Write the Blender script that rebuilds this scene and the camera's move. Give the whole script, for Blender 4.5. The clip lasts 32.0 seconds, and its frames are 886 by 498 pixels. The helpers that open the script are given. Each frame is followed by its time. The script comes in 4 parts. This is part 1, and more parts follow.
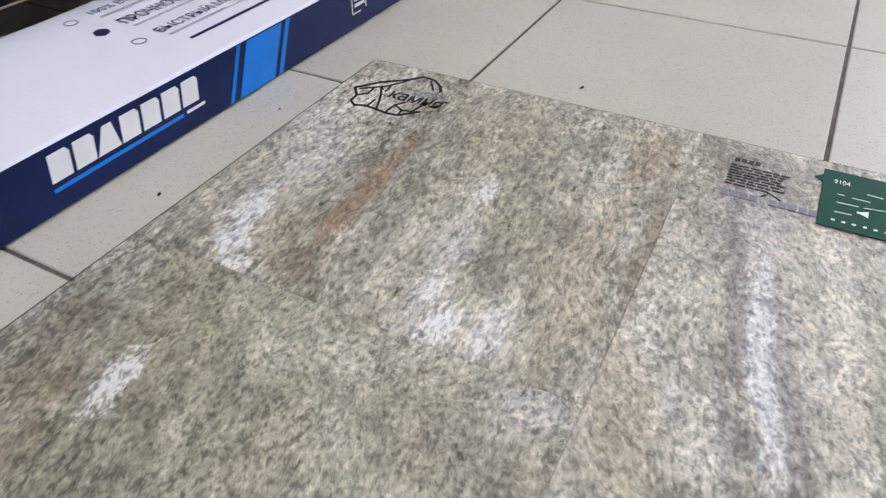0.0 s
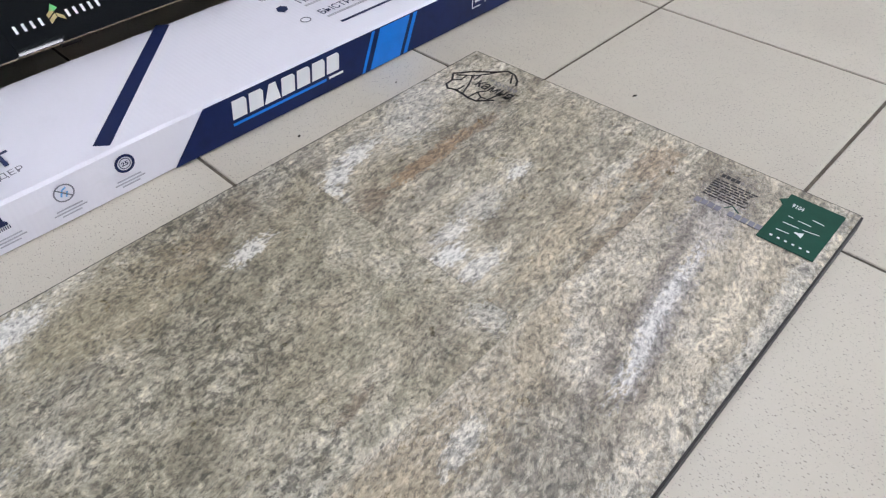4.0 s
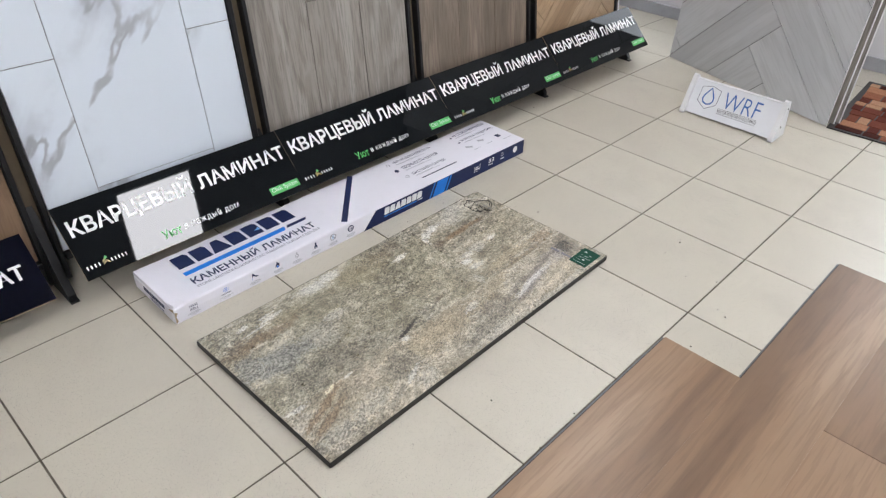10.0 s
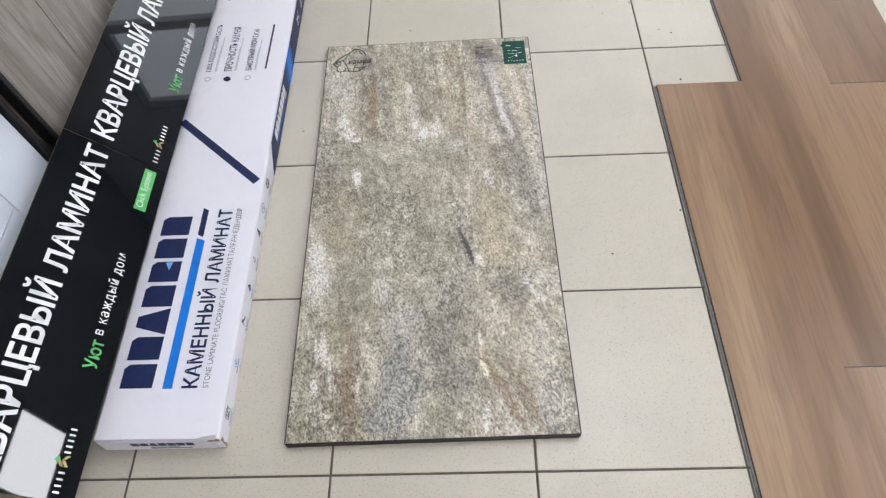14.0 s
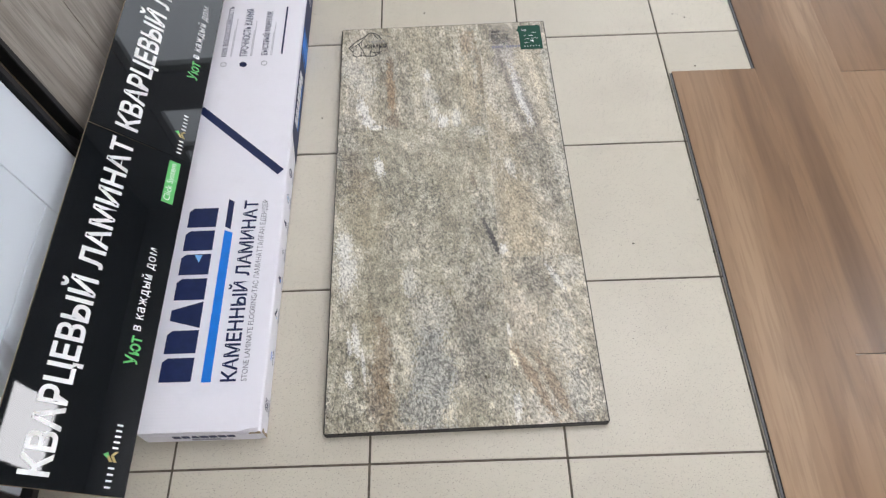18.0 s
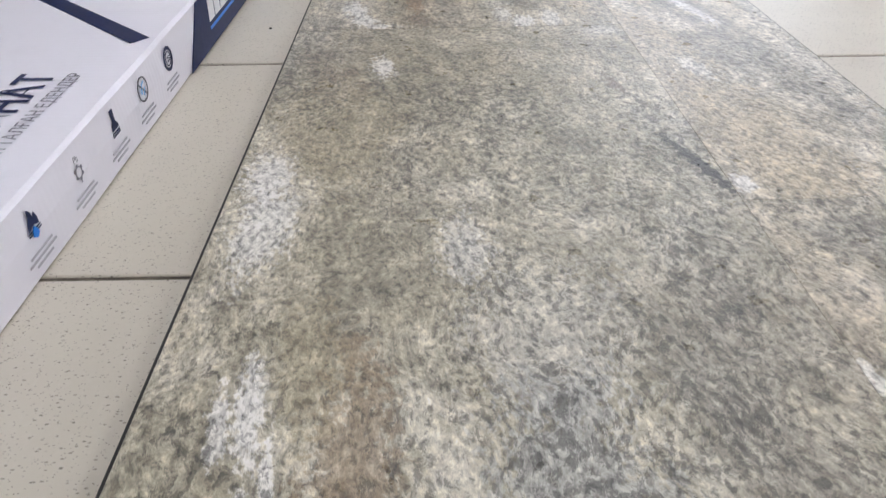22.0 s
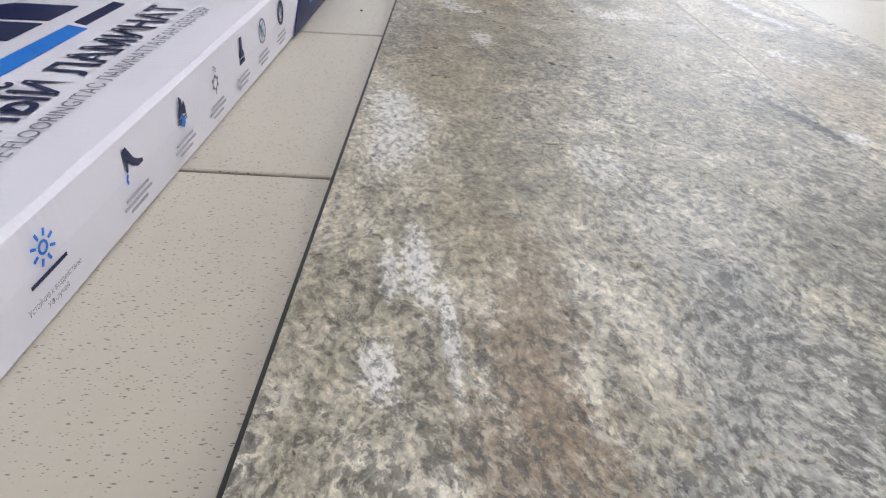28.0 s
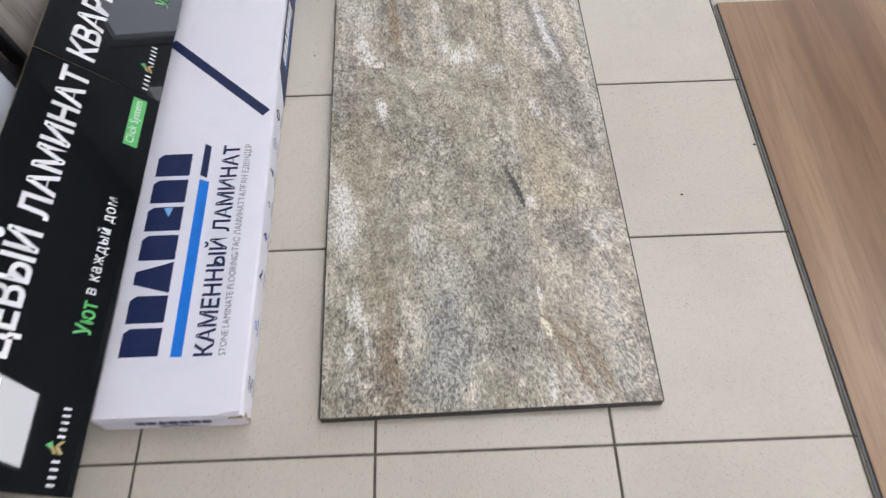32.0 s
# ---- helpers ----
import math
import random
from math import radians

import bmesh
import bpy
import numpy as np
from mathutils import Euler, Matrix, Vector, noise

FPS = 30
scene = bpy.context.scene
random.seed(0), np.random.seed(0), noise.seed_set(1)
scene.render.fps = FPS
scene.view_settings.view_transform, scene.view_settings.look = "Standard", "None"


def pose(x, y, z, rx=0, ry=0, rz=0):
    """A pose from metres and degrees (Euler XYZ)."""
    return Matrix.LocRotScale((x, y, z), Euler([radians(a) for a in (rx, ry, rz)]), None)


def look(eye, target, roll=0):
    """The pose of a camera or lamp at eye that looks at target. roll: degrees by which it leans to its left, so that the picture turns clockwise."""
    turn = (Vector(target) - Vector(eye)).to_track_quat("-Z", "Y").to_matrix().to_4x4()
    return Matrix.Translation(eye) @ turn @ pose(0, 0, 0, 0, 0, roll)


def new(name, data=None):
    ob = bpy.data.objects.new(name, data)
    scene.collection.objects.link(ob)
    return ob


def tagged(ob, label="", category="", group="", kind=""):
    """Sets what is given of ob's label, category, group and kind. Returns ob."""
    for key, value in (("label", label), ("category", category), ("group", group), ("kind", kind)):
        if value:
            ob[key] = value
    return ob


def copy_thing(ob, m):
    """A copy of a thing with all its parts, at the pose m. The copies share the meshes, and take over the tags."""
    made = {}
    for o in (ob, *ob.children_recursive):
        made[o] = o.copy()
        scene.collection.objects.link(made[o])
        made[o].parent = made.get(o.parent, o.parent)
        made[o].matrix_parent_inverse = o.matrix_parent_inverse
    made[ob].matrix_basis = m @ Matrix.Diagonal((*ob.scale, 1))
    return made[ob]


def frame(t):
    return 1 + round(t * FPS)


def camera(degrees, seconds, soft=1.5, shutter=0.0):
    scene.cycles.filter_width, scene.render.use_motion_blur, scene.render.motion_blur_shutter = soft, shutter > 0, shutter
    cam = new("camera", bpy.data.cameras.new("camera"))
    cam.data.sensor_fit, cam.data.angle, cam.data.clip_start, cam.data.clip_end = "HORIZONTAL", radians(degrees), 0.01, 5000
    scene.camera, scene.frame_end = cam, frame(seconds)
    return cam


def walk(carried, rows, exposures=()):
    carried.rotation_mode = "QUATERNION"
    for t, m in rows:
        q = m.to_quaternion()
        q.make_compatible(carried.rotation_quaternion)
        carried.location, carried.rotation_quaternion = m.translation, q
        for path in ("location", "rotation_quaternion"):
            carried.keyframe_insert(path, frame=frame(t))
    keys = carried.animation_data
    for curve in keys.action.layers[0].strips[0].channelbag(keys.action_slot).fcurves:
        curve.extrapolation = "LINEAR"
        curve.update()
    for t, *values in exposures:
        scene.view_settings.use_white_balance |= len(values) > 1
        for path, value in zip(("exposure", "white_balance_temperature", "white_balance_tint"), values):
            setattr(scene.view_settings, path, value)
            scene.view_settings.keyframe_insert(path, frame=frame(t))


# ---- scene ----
cam = camera(65.2, 32.0, soft=1.25, shutter=0.25)
PATH = [
    (0, (0.344, 0.578, 0.384), (-0.386, 1.935, -0.892), -0.2),
    (0.5, (0.442, 0.545, 0.45), (-0.437, 1.725, -0.905), -1.0),
    (1, (0.509, 0.533, 0.482), (-0.405, 1.641, -0.91), 0.1),
    (1.5, (0.554, 0.518, 0.522), (-0.416, 1.617, -0.839), -0.4),
    (2, (0.586, 0.493, 0.549), (-0.397, 1.569, -0.821), -0.2),
    (2.5, (0.596, 0.471, 0.565), (-0.425, 1.492, -0.819), -1.3),
    (4.5, (0.53, 0.502, 0.551), (-0.47, 1.528, -0.844), -0.8),
    (5, (0.52, 0.493, 0.735), (-0.305, 1.403, -0.843), 1.4),
    (5.5, (0.581, 0.37, 1.017), (-0.133, 1.308, -0.599), 3.3),
    (6, (0.655, 0.237, 1.185), (0.026, 1.216, -0.442), 4.7),
    (6.5, (0.753, 0.159, 1.252), (-0.019, 1.11, -0.329), -0.3),
    (7, (0.93, 0.013, 1.312), (0.032, 0.902, -0.238), -2.5),
    (7.5, (1.124, -0.156, 1.34), (0.141, 0.741, -0.153), -2.9),
    (8, (1.298, -0.389, 1.362), (0.293, 0.75, 0.061), -0.2),
    (8.5, (1.377, -0.5, 1.371), (0.287, 0.65, 0.151), 1.1),
    (9, (1.399, -0.508, 1.381), (0.252, 0.662, 0.235), 1.7),
    (9.5, (1.395, -0.505, 1.381), (0.253, 0.68, 0.244), 1.7),
    (10, (1.378, -0.519, 1.374), (0.263, 0.675, 0.22), 2.1),
    (10.5, (1.343, -0.533, 1.368), (0.308, 0.683, 0.163), 1.7),
    (11, (1.233, -0.537, 1.354), (0.286, 0.695, 0.094), -1.8),
    (11.5, (1.036, -0.566, 1.329), (0.262, 0.638, -0.068), -7.1),
    (12, (0.828, -0.608, 1.349), (0.183, 0.626, -0.087), -7.9),
    (12.5, (0.591, -0.662, 1.373), (0.224, 0.666, -0.077), -8.5),
    (13, (0.384, -0.6, 1.376), (0.15, 0.682, -0.14), -5.3),
    (13.5, (0.294, -0.461, 1.36), (0.172, 0.731, -0.241), -6.4),
    (14, (0.285, -0.396, 1.365), (0.211, 0.725, -0.289), -4.9),
    (14.5, (0.235, -0.377, 1.381), (0.246, 0.69, -0.31), -2.8),
    (16.5, (0.134, -0.455, 1.635), (0.126, 0.505, -0.12), -1.3),
    (17, (0.143, -0.455, 1.63), (0.154, 0.559, -0.094), -0.3),
    (17.5, (0.156, -0.418, 1.565), (0.169, 0.634, -0.136), -0.8),
    (18, (0.174, -0.348, 1.434), (0.161, 0.673, -0.285), -2.6),
    (18.5, (0.176, -0.285, 1.253), (0.264, 0.694, -0.488), 4.8),
    (19, (0.167, -0.259, 1.008), (0.224, 0.783, -0.698), 3.1),
    (19.5, (0.143, -0.219, 0.763), (0.25, 1.059, -0.771), 3.2),
    (20, (0.0924, -0.1483, 0.591), (0.2244, 1.2433, -0.8394), 2.92),
    (20.5, (0.0808, -0.0107, 0.524), (0.1829, 1.5182, -0.7614), 1.84),
    (21, (0.0742, 0.054, 0.455), (0.1944, 1.6772, -0.7072), 1.92),
    (21.5, (0.0676, 0.0327, 0.366), (0.1708, 1.6414, -0.8177), 1.57),
    (22, (0.0679, 0.017, 0.304), (0.07, 1.6309, -0.8772), -0.78),
    (22.5, (0.1002, 0.0052, 0.2599), (0.0598, 1.6351, -0.8984), -0.13),
    (23, (0.1395, 0.0075, 0.2489), (0.1363, 1.6522, -0.889), 0.83),
    (23.5, (0.1882, 0.0023, 0.2448), (0.2142, 1.6498, -0.8888), 0.67),
    (24, (0.2449, -0.0019, 0.2347), (0.3467, 1.6438, -0.8974), 2.33),
    (24.5, (0.2846, 0.0017, 0.2333), (0.4272, 1.6588, -0.8773), 2.66),
    (26.5, (0.1425, -0.0342, 0.2248), (0.2394, 1.6424, -0.8612), 3.68),
    (27, (0.0832, -0.0377, 0.2234), (0.1663, 1.6401, -0.862), 3.92),
    (27.5, (0.0229, -0.0442, 0.217), (0.0422, 1.6452, -0.8533), 4.34),
    (28, (-0.0204, -0.0507, 0.2206), (-0.0302, 1.6589, -0.8174), 2.95),
    (28.5, (-0.0149, -0.0583, 0.2263), (-0.0649, 1.657, -0.8009), 2.3),
    (29, (0.0386, -0.056, 0.2289), (-0.0025, 1.6558, -0.8045), 2.68),
    (29.5, (0.1232, -0.0451, 0.2356), (0.1731, 1.6553, -0.8161), 2.42),
    (30, (0.1838, -0.0473, 0.2473), (0.2589, 1.6644, -0.7843), 2.06),
    (30.5, (0.1899, -0.0522, 0.2882), (0.2944, 1.6377, -0.7763), 0.43),
    (31, (0.1649, -0.0551, 0.4461), (0.3072, 1.4796, -0.8284), 0.7),
    (31.5, (0.141, -0.138, 0.8), (0.185, 1.082, -0.784), -2.2),
    (32, (0.124, -0.286, 1.181), (0.13, 0.711, -0.552), -1.9),
]
EXPOSURES = [(0, 0.0, 6150, 12.5), (2.5, 0.02, 6200, 12.5), (5, -0.06, 6200, 12.5), (7, -0.1, 6350, 10), (8.5, -0.06, 6500, 10), (10, 0.0, 6500, 10), (13, 0.03, 6400, 10), (18, 0.0, 6550, 10), (19.5, -0.1, 6450, 10), (21, -0.27, 6400, 12.5),
             (22, -0.12, 6450, 12.5), (28, -0.17, 6480, 12.5), (29, -0.13, 6480, 12.5), (30.5, -0.14, 6450, 12.5), (32, -0.06, 6400, 12.5)]
walk(cam, [(t, look(eye, target, roll)) for t, eye, target, roll in PATH], EXPOSURES)

# ---- world and lights ----
world = bpy.data.worlds.new("world")
scene.world = world
world.use_nodes = True
world.node_tree.nodes["Background"].inputs[0].default_value = (0.75, 0.85, 1.0, 1)
world.node_tree.nodes["Background"].inputs[1].default_value = 0.5

LED = 26.5        # radiance of the ceiling light panels
DAY = 2.7        # radiance of the daylight behind the glazing

# ---- materials ----
MATS = {}


class N:
    """A small helper to write node trees."""

    def __init__(self, name):
        self.m = bpy.data.materials.new(name)
        self.m.use_nodes = True
        self.t = self.m.node_tree
        self.b = self.t.nodes["Principled BSDF"]
        self.co = self.t.nodes.new("ShaderNodeTexCoord").outputs["Object"]
        MATS[name] = self.m

    def put(self, socket, v):
        if isinstance(v, bpy.types.NodeSocket):
            self.t.links.new(v, socket)
        elif isinstance(v, (tuple, list)) and len(v) == 3 and socket.type == "RGBA":
            socket.default_value = (*v, 1)
        else:
            socket.default_value = v

    def noise(self, scale, detail=4, rough=0.55, co=None, distort=0.0):
        n = self.t.nodes.new("ShaderNodeTexNoise")
        self.put(n.inputs["Vector"], co or self.co)
        n.inputs["Scale"].default_value = scale
        n.inputs["Detail"].default_value = detail
        n.inputs["Roughness"].default_value = rough
        n.inputs["Distortion"].default_value = distort
        return n.outputs[0]

    def wave(self, scale, detail, co):
        n = self.t.nodes.new("ShaderNodeTexNoise")
        self.put(n.inputs["Vector"], co)
        n.inputs["Scale"].default_value, n.inputs["Detail"].default_value = scale, detail
        return n.outputs[1]

    def cells(self, scale, co=None, what="Distance"):
        n = self.t.nodes.new("ShaderNodeTexVoronoi")
        self.put(n.inputs["Vector"], co or self.co)
        n.inputs["Scale"].default_value = scale
        return n.outputs[what]

    def place(self, scale=(1, 1, 1), turn=0.0, shift=(0, 0, 0), co=None):
        n = self.t.nodes.new("ShaderNodeMapping")
        self.put(n.inputs[0], co or self.co)
        n.inputs["Location"].default_value = shift
        n.inputs["Rotation"].default_value = (0, 0, radians(turn))
        n.inputs["Scale"].default_value = scale
        return n.outputs[0]

    def math(self, op, a, b=0.0, clamp=False):
        n = self.t.nodes.new("ShaderNodeMath")
        n.operation, n.use_clamp = op, clamp
        self.put(n.inputs[0], a)
        self.put(n.inputs[1], b)
        return n.outputs[0]

    def vmath(self, op, a, b):
        n = self.t.nodes.new("ShaderNodeVectorMath")
        n.operation = op
        self.put(n.inputs[0], a)
        self.put(n.inputs[3] if op == "SCALE" else n.inputs[1], b)
        return n.outputs["Value"] if op in ("LENGTH", "DISTANCE") else n.outputs[0]

    def step(self, v, lo, hi):
        n = self.t.nodes.new("ShaderNodeMapRange")
        n.interpolation_type = "SMOOTHSTEP"
        self.put(n.inputs[0], v)
        n.inputs[1].default_value, n.inputs[2].default_value = lo, hi
        return n.outputs[0]

    def ramp(self, v, stops):
        n = self.t.nodes.new("ShaderNodeValToRGB")
        self.put(n.inputs[0], v)
        e = n.color_ramp.elements
        while len(e) < len(stops):
            e.new(0.5)
        for k, (p, c) in zip(e, stops):
            k.position, k.color = p, (*c, 1)
        return n.outputs[0]

    def mix(self, f, a, b, kind="MIX"):
        n = self.t.nodes.new("ShaderNodeMix")
        n.data_type, n.blend_type = "RGBA", kind
        self.put(n.inputs[0], f)
        self.put(n.inputs[6], a)
        self.put(n.inputs[7], b)
        return n.outputs[2]

    def rand(self):
        return self.t.nodes.new("ShaderNodeObjectInfo").outputs["Random"]

    def sep(self, v, k):
        n = self.t.nodes.new("ShaderNodeSeparateXYZ")
        self.put(n.inputs[0], v)
        return n.outputs[k]

    def done(self, colour, rough=0.5, bump=None, strength=0.2, depth=0.001, metal=0.0, spec=0.5, coat=0.0):
        self.put(self.b.inputs["Base Color"], colour)
        self.put(self.b.inputs["Roughness"], rough)
        self.b.inputs["Metallic"].default_value = metal
        self.b.inputs["Specular IOR Level"].default_value = spec
        self.b.inputs["Coat Weight"].default_value = coat
        self.b.inputs["Coat Roughness"].default_value = 0.05
        if bump is not None:
            n = self.t.nodes.new("ShaderNodeBump")
            n.inputs["Strength"].default_value = strength
            n.inputs["Distance"].default_value = depth
            self.put(n.inputs["Height"], bump)
            self.t.links.new(n.outputs[0], self.b.inputs["Normal"])
        return self.m


def paint(name, colour, rough=0.5, wear=0.12, scale=30, spec=0.5, bump=0.0, metal=0.0):
    """A plain coat with faint blotches and scuffs."""
    n = N(name)
    a = n.noise(scale, 5, 0.6)
    c = n.mix(n.step(a, 0.35, 0.75), colour, tuple(v * (1 - wear) for v in colour))
    r = n.math("ADD", max(rough - 0.05, 0.012), n.math("MULTIPLY", n.noise(scale * 3, 3), 0.1 if rough > 0.1 else 0.02))
    return n.done(c, r, n.noise(scale * 12, 3) if bump else None, bump, 0.0006, metal, spec)


def tile_material():
    n = N("porcelain_tile")
    comb = n.t.nodes.new("ShaderNodeCombineXYZ")
    n.put(comb.inputs[0], n.math("MULTIPLY", n.rand(), 41.0))
    n.put(comb.inputs[1], n.math("MULTIPLY", n.rand(), 67.0))
    n.co = n.vmath("ADD", n.co, comb.outputs[0])
    c = n.ramp(n.rand(), [(0.0, (0.525, 0.488, 0.402)), (1.0, (0.575, 0.536, 0.446))])
    cloud = n.noise(5, 5, 0.6)
    c = n.mix(n.math("MULTIPLY", n.step(cloud, 0.4, 0.75), 0.3), c, (0.44, 0.40, 0.34))
    grain = n.noise(260, 2, 0.5)
    c = n.mix(n.math("MULTIPLY", n.step(grain, 0.5, 0.7), 0.16), c, (0.62, 0.58, 0.51))
    for scale, share in ((520, 0.46), (270, 0.50)):
        thin = n.place((0.62, 1.5, 1), 14)
        d = n.cells(scale, thin)
        keep = n.sep(n.cells(scale, thin, "Color"), 0)
        dot = n.math("MULTIPLY", n.math("SUBTRACT", 1.0, n.step(d, 0.12, 0.26)), n.math("GREATER_THAN", keep, share))
        c = n.mix(n.math("MULTIPLY", dot, 0.75), c, (0.10, 0.085, 0.065))
    dirt = n.step(n.noise(2.1, 6, 0.7), 0.56, 0.8)
    c = n.mix(n.math("MULTIPLY", dirt, 0.22), c, (0.30, 0.27, 0.23))
    r = n.math("ADD", 0.29, n.math("MULTIPLY", n.noise(7, 4), 0.18))
    return n.done(c, r, n.math("ADD", n.math("MULTIPLY", n.noise(420, 2), 0.5), n.noise(14, 2)), 0.10, 0.0006)


def grout_material():
    n = N("grout")
    c = n.mix(n.step(n.noise(30, 5, 0.7), 0.35, 0.7), (0.075, 0.064, 0.048), (0.150, 0.128, 0.095))
    return n.done(c, 0.9, n.noise(300, 3), 0.5, 0.0006)


def stone_material(name, seed, turn, stretch, tones, features, size, flecks=0.5, soft=0.0):
    """Printed cleft slate: a drawn-out ground, ragged patches, dark and pale flecks, fine grit.
    turn: lean of the grain in degrees; size: how fine the flakes are; features: (x, y, half length, half width, turn, colour, weight)."""
    n = N(name)
    base = n.place((1, 1, 1), 0, seed)
    drift = n.vmath("SUBTRACT", n.wave(9, 5, base), (0.5, 0.5, 0.5))
    jitter = n.vmath("SUBTRACT", n.wave(95, 3, base), (0.5, 0.5, 0.5))
    bent = n.vmath("ADD", base, n.vmath("ADD", n.vmath("SCALE", drift, 0.030), n.vmath("SCALE", jitter, 0.0035)))
    turned = n.place((1, 1, 1), -turn, (0, 0, 0), bent)
    grain = n.place((1, 1 / stretch, 1), 0, (0, 0, 0), turned)
    mild = n.place((1, 1 / (0.25 + 0.72 * stretch), 1), 0, (5, 2, 0), turned)
    # ground tones drawn along the cleft
    broad = n.noise(12, 10, 0.66, grain)
    mid = n.noise(42, 8, 0.70, mild)
    sway = n.math("SUBTRACT", mid, 0.5)
    c = n.ramp(n.math("ADD", broad, n.math("MULTIPLY", sway, 0.6)), [(0.31, tones[0]), (0.44, tones[1]), (0.55, tones[2]), (0.67, tones[3])])
    warm = n.step(n.math("ADD", n.noise(5, 5, 0.6, n.place((1, 1, 1), 0, (7, 3, 0), grain)), n.math("MULTIPLY", sway, 0.5)), 0.52, 0.66)
    c = n.mix(n.math("MULTIPLY", warm, 0.34), c, (0.35, 0.290, 0.185))
    cool = n.step(n.math("ADD", n.noise(4, 5, 0.6, n.place((1, 1, 1), 0, (13, 2, 0), grain)), n.math("MULTIPLY", sway, 0.5)), 0.53, 0.68)
    c = n.mix(n.math("MULTIPLY", cool, 0.40), c, (0.37, 0.365, 0.335))
    torn = n.math("ADD", n.math("MULTIPLY", sway, 2.1), n.math("MULTIPLY", n.math("SUBTRACT", n.noise(size, 3, 0.6, mild), 0.5), 2.6))
    for x, y, long, wide, lean, colour, weight in features:
        away = n.vmath("ADD", n.vmath("SUBTRACT", n.co, (x, y, 0)), n.vmath("SCALE", drift, min(0.035, wide * 0.9)))
        flat = n.vmath("MULTIPLY", n.place((1, 1, 1), -lean, (0, 0, 0), away), (1 / wide, 1 / long, 0))
        ragged = n.math("ADD", n.vmath("LENGTH", flat, (0, 0, 0)), torn)
        c = n.mix(n.math("MULTIPLY", n.math("SUBTRACT", 1.0, n.step(ragged, 0.68, 1.22)), weight), c, colour)
    # dark and pale flecks, crowded in some places and sparse in others
    crowd = n.step(n.noise(7, 4, 0.6, n.place((1, 1, 1), 0, (2, 9, 0), grain)), 0.38, 0.62)
    fray = n.vmath("ADD", mild, n.vmath("SCALE", n.vmath("SUBTRACT", n.wave(260, 3, mild), (0.5, 0.5, 0.5)), 0.0028))
    grit = n.noise(300, 4, 0.75, n.place((1, 1, 1), 0, (3, 3, 0), mild))
    dark = n.noise(150, 6, 0.72, n.place((1, 1, 1), 0, (1, 4, 0), fray))
    pale = n.noise(120, 6, 0.72, n.place((1, 1, 1), 0, (9, 6, 0), fray))
    chip = n.noise(size, 4, 0.62, n.place((1, 1, 1), 0, (4, 8, 0), fray))
    light = n.math("ADD", n.math("MULTIPLY", n.step(chip, 0.51, 0.64), 0.31 - 0.06 * soft), n.math("MULTIPLY", n.step(pale, 0.56, 0.62), 0.28 - 0.06 * soft))
    shade = n.math("MULTIPLY", n.math("SUBTRACT", 1.0, n.step(chip, 0.36, 0.49)), 0.52)
    c = n.vmath("SCALE", c, n.math("SUBTRACT", n.math("ADD", 1.0, light), shade))
    c = n.mix(n.math("MULTIPLY", light, 0.22), c, (0.68, 0.655, 0.57))
    ink = n.step(n.math("ADD", dark, n.math("MULTIPLY", n.math("SUBTRACT", crowd, 0.5), 0.10)), 0.53, 0.60)
    c = n.vmath("SCALE", c, n.math("SUBTRACT", 1.0, n.math("MULTIPLY", ink, flecks * 0.9)))
    cell = n.place((1, 1, 1), 0, (6, 1, 0), fray)
    spot = n.math("MULTIPLY", n.math("SUBTRACT", 1.0, n.step(n.cells(190, cell), 0.22, 0.42)),
                  n.math("GREATER_THAN", n.math("ADD", n.sep(n.cells(190, cell, "Color"), 1), n.math("MULTIPLY", crowd, 0.18)), 0.86))
    c = n.mix(n.math("MULTIPLY", spot, flecks * 0.7), c, (0.070, 0.056, 0.038))
    flake = n.sep(n.cells(260, fray, "Color"), 0)
    tone = n.math("ADD", n.math("MULTIPLY", n.math("SUBTRACT", grit, 0.5), 1.5), n.math("ADD", n.math("MULTIPLY", sway, 1.25), n.math("MULTIPLY", n.math("SUBTRACT", flake, 0.5), 0.26)))
    tone = n.math("MINIMUM", n.math("MAXIMUM", n.math("ADD", 0.94, tone), 0.32), 1.75)
    c = n.vmath("MINIMUM", n.vmath("SCALE", c, tone), (0.80, 0.80, 0.78))
    c = n.vmath("MULTIPLY", c, (1.028, 1.0, 0.962))
    relief = n.math("ADD", n.math("MULTIPLY", grit, 0.6), n.math("SUBTRACT", n.math("ADD", mid, n.math("MULTIPLY", chip, 0.6)), n.math("MULTIPLY", dark, 1.0)))
    r = n.math("ADD", 0.22, n.math("MULTIPLY", n.noise(40, 4, 0.6), 0.16))
    return n.done(c, r, relief, 0.52, 0.0016, spec=0.78)


